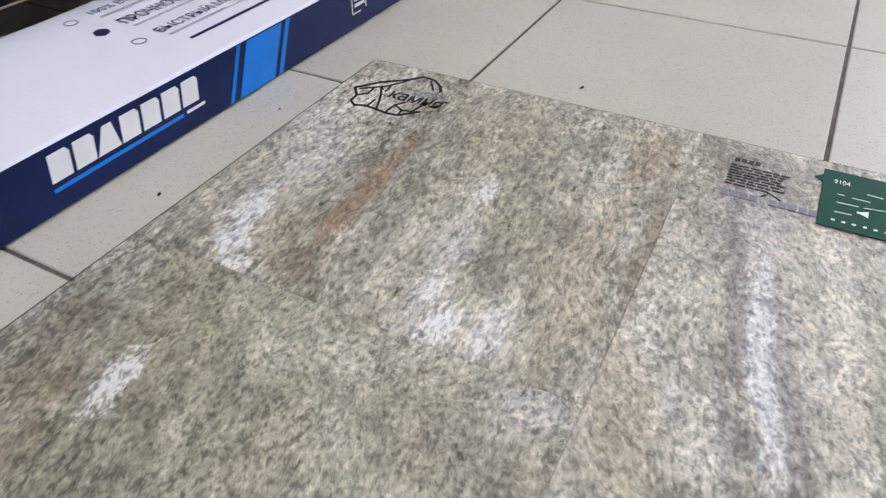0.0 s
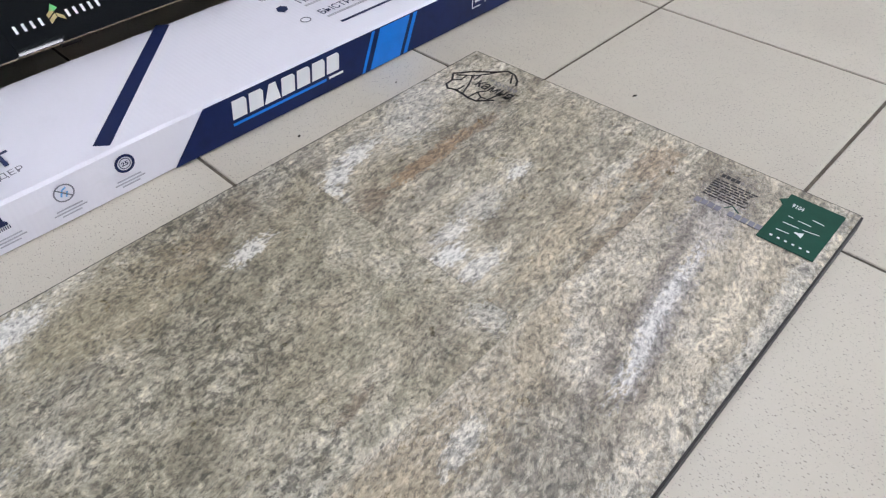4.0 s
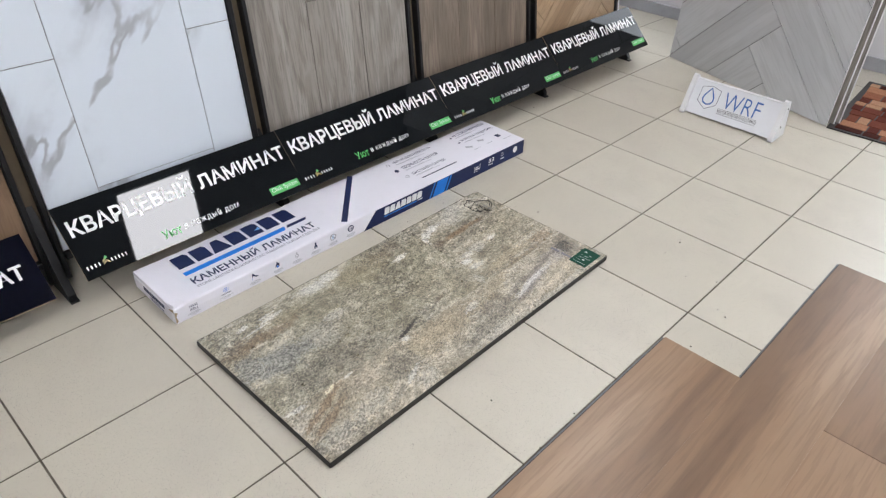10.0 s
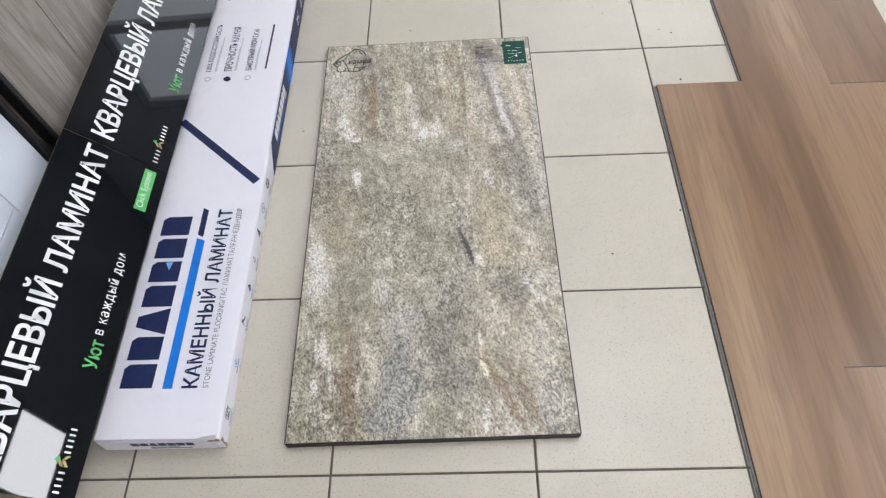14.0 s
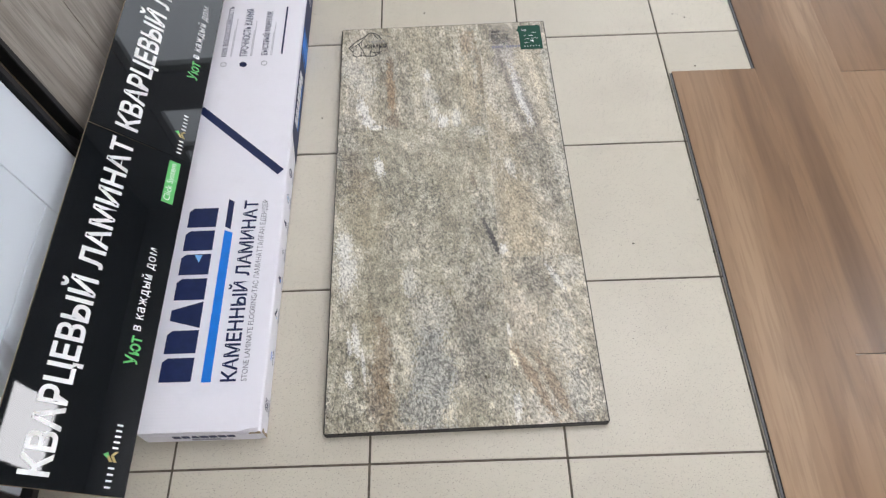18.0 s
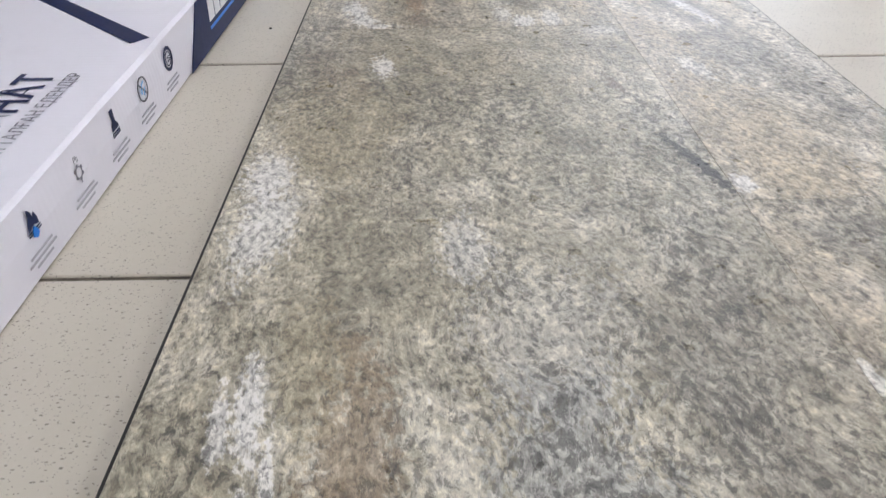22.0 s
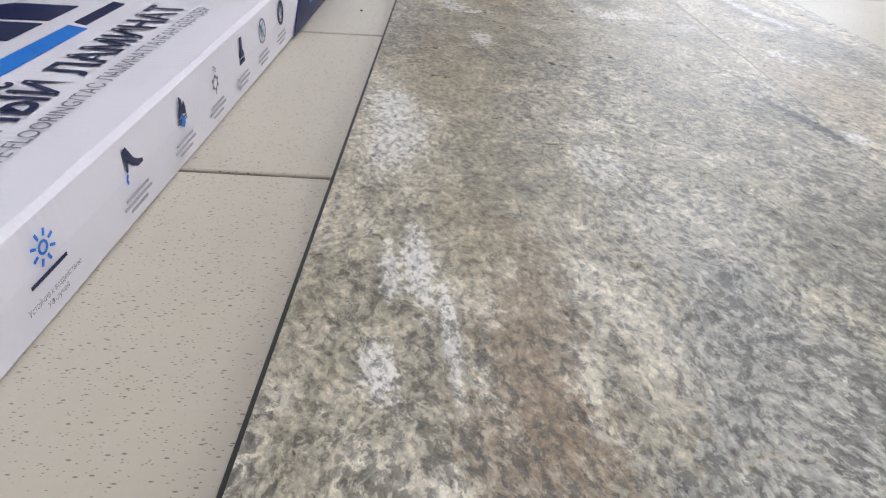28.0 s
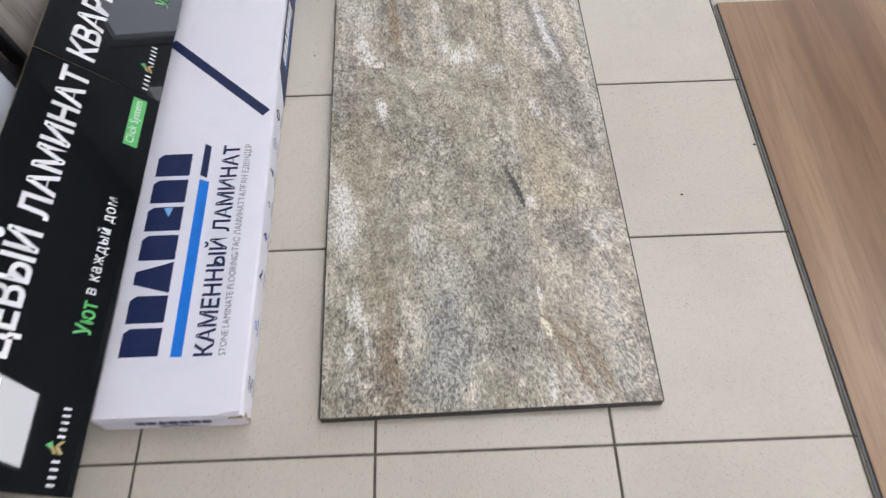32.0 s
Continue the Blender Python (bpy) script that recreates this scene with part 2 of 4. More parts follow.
def wood_material(name, dark, mid, pale, along="y", scale=1.0, rough=0.42, knots=True, contrast=1.0):
    """Boards with growth rings drawn out along one axis; every board takes its own piece of the log."""
    n = N(name)
    comb = n.t.nodes.new("ShaderNodeCombineXYZ")
    n.put(comb.inputs[0], n.math("MULTIPLY", n.rand(), 37.0))
    n.put(comb.inputs[1], n.math("MULTIPLY", n.rand(), 91.0))
    n.put(comb.inputs[2], n.math("MULTIPLY", n.rand(), 53.0))
    co = n.vmath("ADD", n.co, comb.outputs[0])
    stretch = {"y": (1, 0.11, 1), "z": (1, 1, 0.11), "x": (0.11, 1, 1)}[along]
    s = n.place(stretch, 0, (0, 0, 0), co)
    flow = n.noise(5.5 * scale, 4, 0.5, s, 0.9)
    c = n.ramp(flow, [(0.28, dark), (0.5, mid), (0.72, pale)])
    ring = n.noise(34 * scale, 4, 0.65, s, 1.2)
    c = n.mix(n.math("MULTIPLY", n.math("SUBTRACT", 1.0, n.step(ring, 0.36, 0.52)), 0.28 * contrast), c, tuple(v * 0.62 for v in dark))
    contour = n.math("SINE", n.math("MULTIPLY", n.math("ADD", flow, n.math("MULTIPLY", ring, 0.05)), 62.0))
    c = n.mix(n.math("MULTIPLY", n.step(contour, -0.2, 1.0), 0.34 * contrast), c, tuple(v * 0.8 for v in dark))
    pore = n.noise(240 * scale, 2, 0.5, n.place({"y": (1, 0.05, 1), "z": (1, 1, 0.05), "x": (0.05, 1, 1)}[along], 0, (0, 0, 0), co))
    c = n.mix(n.math("MULTIPLY", n.math("SUBTRACT", 1.0, n.step(pore, 0.38, 0.5)), 0.32 * contrast), c, tuple(v * 0.55 for v in dark))
    if knots:
        k = n.cells(3.1, n.place(tuple(0.35 if v < 0.5 else 1.3 for v in stretch), 0, (0, 0, 0), co))
        kn = n.math("SUBTRACT", 1.0, n.step(n.math("ADD", k, n.math("MULTIPLY", n.noise(20, 3), 0.08)), 0.06, 0.14))
        c = n.mix(n.math("MULTIPLY", kn, 0.55), c, tuple(v * 0.6 for v in dark))
    c = n.mix(n.math("MULTIPLY", n.rand(), 0.18), c, tuple(v * 0.8 for v in mid))
    r = n.math("ADD", rough - 0.06, n.math("MULTIPLY", n.noise(9, 3), 0.12))
    return n.done(c, r, n.math("ADD", n.math("MULTIPLY", pore, 0.6), ring), 0.16, 0.0008)


def marble_material():
    n = N("printed_marble")
    warp = n.t.nodes.new("ShaderNodeTexNoise")
    n.put(warp.inputs["Vector"], n.co)
    warp.inputs["Scale"].default_value, warp.inputs["Detail"].default_value = 2.4, 5
    comb = n.t.nodes.new("ShaderNodeCombineXYZ")
    n.put(comb.inputs[1], n.math("MULTIPLY", n.rand(), 19.0))
    co = n.vmath("ADD", n.vmath("ADD", n.co, comb.outputs[0]), n.vmath("SCALE", n.vmath("SUBTRACT", warp.outputs[1], (0.5, 0.5, 0.5)), 0.16))
    drawn = n.place((0.24, 1, 1), 0, (0, 0, 0), n.place((1, 1, 1), -52, (0, 0, 0), co))
    a = n.math("ABSOLUTE", n.math("SUBTRACT", n.noise(2.3, 5, 0.5, drawn), 0.5))
    gate = n.step(n.noise(2.6, 3, 0.5, n.place((1, 1, 1), 0, (5, 5, 5))), 0.36, 0.56)
    vein = n.math("MULTIPLY", n.math("SUBTRACT", 1.0, n.step(a, 0.002, 0.014)), gate)
    soft = n.math("MULTIPLY", n.math("SUBTRACT", 1.0, n.step(a, 0.0, 0.06)), n.step(n.noise(3.4, 5, 0.6, n.place((1, 1, 1), 0, (2, 8, 1))), 0.44, 0.64))
    c = n.mix(n.math("MULTIPLY", soft, 0.55), (0.665, 0.725, 0.79), (0.37, 0.39, 0.43))
    c = n.mix(n.math("MULTIPLY", vein, 0.72), c, (0.27, 0.275, 0.30))
    return n.done(c, 0.28, n.noise(60, 3), 0.03, 0.0004)


def carton_material(name, colour, gloss=0.45):
    n = N(name)
    c = n.mix(n.step(n.noise(9, 6, 0.7), 0.5, 0.8), colour, tuple(v * 0.93 for v in colour))
    scuff = n.step(n.noise(70, 6, 0.75, n.place((1, 0.25, 1))), 0.66, 0.8)
    c = n.mix(n.math("MULTIPLY", scuff, 0.25), c, (0.55, 0.53, 0.50))
    flute = n.math("SINE", n.math("MULTIPLY", n.sep(n.co, 1), 900.0))
    return n.done(c, gloss, n.math("ADD", n.math("MULTIPLY", flute, 0.25), n.math("MULTIPLY", n.noise(11, 3), 3.0)), 0.12, 0.0012)


def herringbone_grey():
    return wood_material("grey_oak_print", (0.44, 0.455, 0.47), (0.55, 0.565, 0.58), (0.66, 0.675, 0.69), "y", 0.45, 0.4, False, 0.4)


def rug_material():
    n = N("rug_pile")
    c = n.ramp(n.rand(), [(0.0, (0.05, 0.015, 0.012)), (0.4, (0.12, 0.03, 0.02)), (0.66, (0.22, 0.07, 0.04)), (0.82, (0.44, 0.20, 0.11)), (1.0, (0.52, 0.33, 0.21))])
    f = n.noise(450, 3, 0.7)
    c = n.mix(n.math("MULTIPLY", n.step(f, 0.4, 0.65), 0.4), c, (0.08, 0.02, 0.015))
    return n.done(c, 0.95, f, 0.8, 0.003, spec=0.1)


def wall_material(name, colour):
    n = N(name)
    c = n.mix(n.step(n.noise(1.7, 5, 0.6), 0.4, 0.75), colour, tuple(v * 0.9 for v in colour))
    return n.done(c, 0.8, n.noise(160, 4), 0.25, 0.001)


def emitter(name, colour, power):
    m = bpy.data.materials.new(name)
    m.use_nodes = True
    b = m.node_tree.nodes["Principled BSDF"]
    b.inputs["Base Color"].default_value = (*colour, 1)
    b.inputs["Emission Color"].default_value = (*colour, 1)
    b.inputs["Emission Strength"].default_value = power
    MATS[name] = m
    return m


TILE, GROUT = tile_material(), grout_material()
DARK_STEEL = paint("black_powder_coat", (0.007, 0.007, 0.008), 0.45, 0.3, 25, 0.3)
BLACK_EDGE = paint("black_edge_band", (0.012, 0.011, 0.010), 0.5, 0.3, 60)
CARTON = carton_material("white_carton", (0.80, 0.79, 0.85))
NAVY = paint("navy_print", (0.004, 0.014, 0.080), 0.45, 0.25, 40, 0.3)
INK = paint("dark_navy_ink", (0.010, 0.020, 0.082), 0.45, 0.2, 60, 0.3)
BLUE = paint("bright_blue_ink", (0.0, 0.20, 0.74), 0.4, 0.12, 40)
CYAN = paint("pale_blue_ink", (0.20, 0.50, 0.85), 0.4, 0.1, 40)
GREY_INK = paint("grey_ink", (0.20, 0.20, 0.24), 0.5, 0.15, 60)
PALE_INK = paint("pale_grey_ink", (0.45, 0.45, 0.50), 0.5, 0.15, 60)
WHITE_INK = paint("white_ink", (0.85, 0.85, 0.85), 0.3, 0.05, 40)
GREEN_INK = paint("green_ink", (0.10, 0.50, 0.13), 0.3, 0.08, 40)
GOLD_INK = paint("gold_ink", (0.42, 0.33, 0.12), 0.35, 0.15, 80)
SIGN_FACE = paint("black_acrylic", (0.0055, 0.0070, 0.0085), 0.05, 0.2, 12, 0.31)
# navy taken almost to black: the rack foot's shadow is in the colour
SHADED_NAVY = paint("shaded_navy_acrylic", (0.0014, 0.0020, 0.008), 0.12, 0.2, 12, 0.3)
MDF = paint("raw_board_edge", (0.40, 0.31, 0.20), 0.75, 0.2, 90)
CARD_GREEN = paint("green_card", (0.005, 0.062, 0.038), 0.6, 0.15, 60, 0.25)
FILM = paint("grey_label_film", (0.70, 0.68, 0.74), 0.3, 0.2, 40)
FILM.node_tree.nodes["Principled BSDF"].inputs["Alpha"].default_value = 0.04
BLACK_INK = paint("black_ink", (0.012, 0.012, 0.014), 0.45, 0.2, 60)
WHITE_PVC = paint("white_plastic", (0.78, 0.79, 0.80), 0.35, 0.08, 8)
WHITE_FACE = paint("white_acrylic", (0.80, 0.82, 0.85), 0.2, 0.05, 8)
SIGN_BLUE = paint("sign_blue", (0.03, 0.13, 0.42), 0.35, 0.1, 30)
OLIVE = paint("brown_backing", (0.10, 0.075, 0.045), 0.6, 0.25, 20)
GREY_CORE = paint("grey_vinyl_core", (0.14, 0.145, 0.15), 0.6, 0.3, 80)
DEBRIS = paint("dark_crumb", (0.03, 0.025, 0.02), 0.9, 0.3, 200)
WALL = wall_material("painted_wall", (0.72, 0.72, 0.75))
CEIL = wall_material("ceiling_board", (0.30, 0.30, 0.31))
PLINTH = paint("grey_plinth", (0.40, 0.41, 0.44), 0.5, 0.15, 12)
VINYL = wood_material("brown_vinyl_plank", (0.120, 0.067, 0.036), (0.262, 0.158, 0.088), (0.415, 0.283, 0.175), "y", 0.50, 0.36, True, 0.5)
GREY_WOOD = wood_material("grey_wood_print", (0.20, 0.175, 0.15), (0.32, 0.29, 0.255), (0.45, 0.42, 0.385), "y", 0.8, 0.4, True, 1.2)
TAUPE_WOOD = wood_material("taupe_wood_print", (0.15, 0.115, 0.085), (0.235, 0.185, 0.14), (0.33, 0.27, 0.215), "y", 0.8, 0.4, True, 1.2)
OAK = wood_material("oak_print", (0.26, 0.165, 0.09), (0.41, 0.28, 0.165), (0.52, 0.38, 0.245), "y", 0.9, 0.42, True, 0.8)
BROWN_WOOD = wood_material("brown_wood_print", (0.13, 0.08, 0.045), (0.22, 0.14, 0.085), (0.31, 0.21, 0.135), "y", 0.9, 0.42, True, 0.9)
HERRING = herringbone_grey()
MARBLE = marble_material()
DARK_JOINT = paint("dark_joint", (0.03, 0.03, 0.032), 0.7, 0.2, 30)
JOINT = paint("grey_joint", (0.26, 0.26, 0.27), 0.6, 0.2, 30)
RUG = rug_material()
LAMP = emitter("led_diffuser", (0.978, 0.978, 1.022), LED)
SKY = emitter("daylight", (0.90, 0.95, 1.0), DAY)


# ---- shapes ----
def link(name, bm, mat, parent=None, label=""):
    me = bpy.data.meshes.new(name)
    bm.to_mesh(me)
    bm.free()
    me.materials.append(mat)
    ob = new(name, me)
    if parent is not None:
        ob.parent = parent
    if label:
        ob["label"] = label
    return ob


part = link


def parts(name, bms, mat, parent, label=""):
    for b in bms:
        part(name, b, mat, parent, label)


def thing(name, label, category, m=None, group="", kind=""):
    ob = new(name)
    ob.empty_display_size = 0.05
    if m is not None:
        ob.matrix_basis = m
    return tagged(ob, label, category, group, kind)


def slab(x0, x1, y0, y1, z0, z1, bevel=0.0, segments=2):
    bm = bmesh.new()
    bmesh.ops.create_cube(bm, size=1)
    for v in bm.verts:
        v.co = Vector((x0 + (v.co.x + 0.5) * (x1 - x0), y0 + (v.co.y + 0.5) * (y1 - y0), z0 + (v.co.z + 0.5) * (z1 - z0)))
    if bevel:
        bmesh.ops.bevel(bm, geom=bm.edges[:], offset=bevel, segments=segments, affect="EDGES", profile=0.5)
    return bm


def prism(points, z0, z1, m=None):
    """A flat outline, thickened from z0 to z1."""
    bm = bmesh.new()
    low = [bm.verts.new((x, y, z0)) for x, y in points]
    high = [bm.verts.new((x, y, z1)) for x, y in points]
    k = len(points)
    bm.faces.new(high)
    bm.faces.new(low[::-1])
    for i in range(k):
        bm.faces.new((low[i], low[(i + 1) % k], high[(i + 1) % k], high[i]))
    bmesh.ops.recalc_face_normals(bm, faces=bm.faces[:])
    if m is not None:
        bm.transform(m)
    return bm


def join(*bms):
    out = bmesh.new()
    for b in bms:
        me = bpy.data.meshes.new("tmp")
        b.to_mesh(me)
        b.free()
        out.from_mesh(me)
        bpy.data.meshes.remove(me)
    return out


def stroke(points, width, z0=0.0, z1=0.0004, closed=False):
    """A drawn line of even width along a run of points, as one thin ribbon."""
    n = len(points)
    p = [Vector((x, y)) for x, y in points]
    bm = bmesh.new()
    sides = []
    for i in range(n):
        a = p[i - 1] if (i or closed) else p[i]
        b = p[(i + 1) % n] if (i < n - 1 or closed) else p[i]
        d = (b - a).normalized()
        s = Vector((-d.y, d.x)) * width / 2
        sides.append([bm.verts.new((*q, z)) for q, z in ((p[i] - s, z0), (p[i] + s, z0), (p[i] + s, z1), (p[i] - s, z1))])
    for i in range(n if closed else n - 1):
        a, b = sides[i], sides[(i + 1) % n]
        for k in range(4):
            bm.faces.new((a[k], a[(k + 1) % 4], b[(k + 1) % 4], b[k]))
    if not closed:
        bm.faces.new(sides[0])
        bm.faces.new(sides[-1][::-1])
    bmesh.ops.recalc_face_normals(bm, faces=bm.faces[:])
    return bm


def ring(cx, cy, r, width, steps=20, z1=0.0004, flat=1.0):
    return stroke([(cx + r * math.cos(2 * math.pi * k / steps), cy + flat * r * math.sin(2 * math.pi * k / steps)) for k in range(steps)], width, 0, z1, True)


def disc(cx, cy, r, steps=20, z1=0.0004):
    return prism([(cx + r * math.cos(2 * math.pi * k / steps), cy + r * math.sin(2 * math.pi * k / steps)) for k in range(steps)], 0, z1)


def words(body, x, y, width, height, bold=0.0, lean=0.0, gap=1.0):
    """Lettering that fills width x height from its lower left corner, lying in the xy plane."""
    cu = bpy.data.curves.new("words", "FONT")
    cu.body, cu.offset, cu.shear, cu.space_character, cu.resolution_u = body, bold, lean, gap, 3
    ob = bpy.data.objects.new("words", cu)
    me = ob.to_mesh()
    bm = bmesh.new()
    bm.from_mesh(me)
    ob.to_mesh_clear()
    bpy.data.objects.remove(ob)
    bpy.data.curves.remove(cu)
    xs, ys = [v.co.x for v in bm.verts], [v.co.y for v in bm.verts]
    sx, sy = width / (max(xs) - min(xs)), height / (max(ys) - min(ys))
    ox, oy = min(xs), min(ys)
    for v in bm.verts:
        v.co = Vector((x + (v.co.x - ox) * sx, y + (v.co.y - oy) * sy, 0.0006))
    return bm


def bar_list(x, y, width, height, lines=2, fill=0.92):
    h = height / (lines * 1.8)
    return [slab(x, x + width * (fill if i % 2 == 0 else fill * 0.72), y + i * h * 1.8, y + i * h * 1.8 + h, 0, 0.0004) for i in range(lines)]


def bars(x, y, width, height, lines=2, fill=0.92):
    """Small print that cannot be read: even bars."""
    h = height / (lines * 1.8)
    bms = []
    for i in range(lines):
        w = width * (fill if i % 2 == 0 else fill * 0.72)
        bms.append(prism([(x, y + i * h * 1.8), (x + w, y + i * h * 1.8), (x + w, y + i * h * 1.8 + h), (x, y + i * h * 1.8 + h)], 0, 0.0004))
    return join(*bms)


def blocks(x, y, width, height, lean=0.0):
    """A word mark as seven heavy plain blocks."""
    w = width / 7
    h = height
    plain = [(0.04, 0), (0.88, 0), (0.88, 0.84), (0.74, 1), (0.04, 1)]
    wedge = [(-0.04, 0), (0.96, 0), (0.66, 1), (0.26, 1)]
    return [prism([(x + (i + a) * w + lean * b * h, y + b * h) for a, b in s], 0, 0.0006) for i, s in enumerate((plain, plain, wedge, plain, plain, plain, plain))]


# ---- the room shell ----
P = 0.404                       # tile pitch
X0, X1, Y0, Y1, H = -1.25, 4.2, -4.6, 3.95, 3.1


def wall(name, bm, label, mat=WALL):
    return tagged(link(name, bm, mat), label, "wall", kind="structure")


wall("wall_west", slab(X0 - 0.15, X0, Y0 - 0.15, Y1 + 0.15, -0.05, H + 0.1), "painted shop wall behind the sample rack")
wall("wall_east", slab(X1, X1 + 0.15, Y0 - 0.15, Y1 + 0.15, -0.05, H + 0.1), "plain painted shop wall")
wall("wall_south", slab(X0, X1, Y0 - 0.15, Y0, -0.05, H + 0.1), "plain painted shop wall")
OPEN = [(-0.62, 0.24), (0.72, 2.35), (2.75, 3.95)]          # glazed openings of the far wall
edges = [X0] + [v for o in OPEN for v in o] + [X1]
north = [slab(edges[k], edges[k + 1], Y1, Y1 + 0.15, -0.05, H + 0.1) for k in range(0, len(edges), 2)]
north += [slab(a, b, Y1 + 0.002, Y1 + 0.148, 2.25, H + 0.1) for a, b in OPEN]
wall("wall_north", join(*north), "light painted wall with glazed door openings")
ceiling = tagged(link("ceiling", slab(X0, X1, Y0, Y1, H, H + 0.08), CEIL), "grey suspended ceiling of mineral boards", "ceiling", kind="structure")
tagged(link("baseboard", join(slab(X0 + 0.001, -0.66, Y1 - 0.018, Y1, 0, 0.075, 0.004), slab(0.28, 0.68, Y1 - 0.018, Y1, 0, 0.075, 0.004)), PLINTH),
       "grey plastic skirting along the far wall", "baseboard", kind="structure")
tagged(link("backdrop", slab(X0 - 1, X1 + 1, Y1 + 0.9, Y1 + 0.92, -0.5, 3.2), SKY), "bright overcast daylight outside the glazing", "backdrop", kind="structure")


def glazed_door(name, a, b, low):
    t = thing(name, "white plastic glazed door with a solid lower panel", "door", pose(0, Y1, 0), kind="structure")
    y0, y1 = 0.02, 0.085
    for n, bm in (("side_frame", slab(a, a + 0.07, y0, y1, 0, 2.25, 0.006)), ("side_frame", slab(b - 0.07, b, y0, y1, 0, 2.25, 0.006)),
                  ("top_frame", slab(a + 0.07, b - 0.07, y0, y1, 2.18, 2.25, 0.006)), ("threshold", slab(a + 0.07, b - 0.07, y0, y1, 0, 0.07, 0.006)),
                  ("lower_panel", slab(a + 0.07, b - 0.07, 0.035, 0.07, 0.07, low, 0.004)), ("rail", slab(a + 0.07, b - 0.07, y0 - 0.004, y1, low, low + 0.08, 0.006))):
        part(n, bm, WHITE_PVC, t)
    mid = (a + b) / 2
    if b - a > 1.2:
        part("mullion", slab(mid - 0.04, mid + 0.04, y0, y1, low + 0.08, 2.18, 0.006), WHITE_PVC, t)
    part("seal", slab(a + 0.07, b - 0.07, 0.028, 0.034, low + 0.076, low + 0.09), BLACK_EDGE, t, "dark rubber seal")
    return t


glazed_door("door_1", *OPEN[0], 0.11)
glazed_door("door_2", *OPEN[1], 0.35)
glazed_door("door_3", *OPEN[2], 0.35)

# ceiling lights
light = thing("ceiling_light", "square white LED ceiling panel, lit", "ceiling light", pose(0, 0, H - 0.001), group="ceiling light panels")
part("frame", join(slab(-0.30, 0.30, -0.30, -0.285, -0.012, 0), slab(-0.30, 0.30, 0.285, 0.30, -0.012, 0), slab(-0.30, -0.285, -0.285, 0.285, -0.012, 0), slab(0.285, 0.30, -0.285, 0.285, -0.012, 0)), WHITE_PVC, light)
part("diffuser", slab(-0.285, 0.285, -0.285, 0.285, -0.008, -0.002), LAMP, light, "glowing white diffuser")
light.matrix_basis = pose(1.02, 1.28, H - 0.001)
for lx in (1.02, 3.25):
    for ly in (-3.52, -1.12, 1.28):
        if (lx, ly) != (1.02, 1.28):
            copy_thing(light, pose(lx, ly, H - 0.001))
# unseen extra panel, off the grid, added to brighten the far end
copy_thing(light, pose(-0.25, 2.95, H - 0.001))

# ---- stone display board on the floor ----
BW, BL, BT = 0.586, 1.190, 0.020
TONE_L = ((0.215, 0.200, 0.146), (0.310, 0.288, 0.210), (0.415, 0.390, 0.302), (0.56, 0.540, 0.455))
TONE_U = ((0.225, 0.200, 0.140), (0.340, 0.312, 0.234), (0.465, 0.432, 0.342), (0.62, 0.595, 0.515))
TONE_R = ((0.235, 0.208, 0.152), (0.350, 0.316, 0.240), (0.460, 0.422, 0.335), (0.60, 0.57, 0.49))
PALE, MIST, ICE, CREAM = (0.75, 0.755, 0.72), (0.54, 0.53, 0.475), (0.42, 0.43, 0.405), (0.64, 0.585, 0.47)
SAND, OLIVE_TAN, RUST, DUSK = (0.47, 0.405, 0.285), (0.315, 0.275, 0.175), (0.225, 0.155, 0.085), (0.185, 0.140, 0.095)
SLATE, SOOT = (0.262, 0.245, 0.200), (0.03, 0.026, 0.022)
lower_left = [
    (-0.251, 0.101, 0.050, 0.028, 10, DUSK, 0.40), (-0.228, 0.030, 0.050, 0.032, 8, (0.25, 0.195, 0.125), 0.45), (-0.183, 0.085, 0.030, 0.012, 8, PALE, 0.90), (-0.226, -0.065, 0.100, 0.065, 6, OLIVE_TAN, 0.55),
    (-0.268, -0.150, 0.045, 0.018, 0, PALE, 0.80), (-0.258, -0.225, 0.050, 0.022, 0, PALE, 0.75), (-0.232, -0.395, 0.040, 0.009, 8, PALE, 0.92), (-0.247, -0.400, 0.030, 0.005, 8, PALE, 0.90), (-0.246, -0.478, 0.024, 0.009, 8, PALE, 0.90), (-0.215, -0.450, 0.050, 0.004, 6, PALE, 0.90),
    (-0.176, -0.440, 0.100, 0.022, 4, RUST, 0.62), (-0.180, -0.530, 0.070, 0.032, 6, RUST, 0.60), (-0.205, -0.360, 0.060, 0.020, 6, OLIVE_TAN, 0.5)]
lower_middle = [
    (-0.112, -0.250, 0.035, 0.020, 0, PALE, 0.50), (-0.070, -0.340, 0.060, 0.045, 0, MIST, 0.55), (-0.065, -0.460, 0.085, 0.048, 0, ICE, 0.70), (-0.080, -0.555, 0.060, 0.055, 0, ICE, 0.65),
    (0.037, -0.480, 0.080, 0.040, 0, SLATE, 0.60), (0.032, -0.360, 0.090, 0.034, 4, SLATE, 0.50), (-0.157, -0.160, 0.060, 0.030, 0, SLATE, 0.25), (0.050, 0.150, 0.050, 0.028, 10, SLATE, 0.30),
    (0.075, 0.190, 0.018, 0.022, 0, MIST, 0.70), (0.000, -0.020, 0.140, 0.050, 8, (0.32, 0.295, 0.21), 0.45), (0.088, -0.140, 0.060, 0.0066, 16, SOOT, 1.0), (0.055, 0.025, 0.030, 0.006, 14, DUSK, 0.65)]
stone_lower = stone_material("stone_print_lower", (3.1, 7.7, 0), 12, 1.9, TONE_L, lower_left + lower_middle, 250, 0.66)
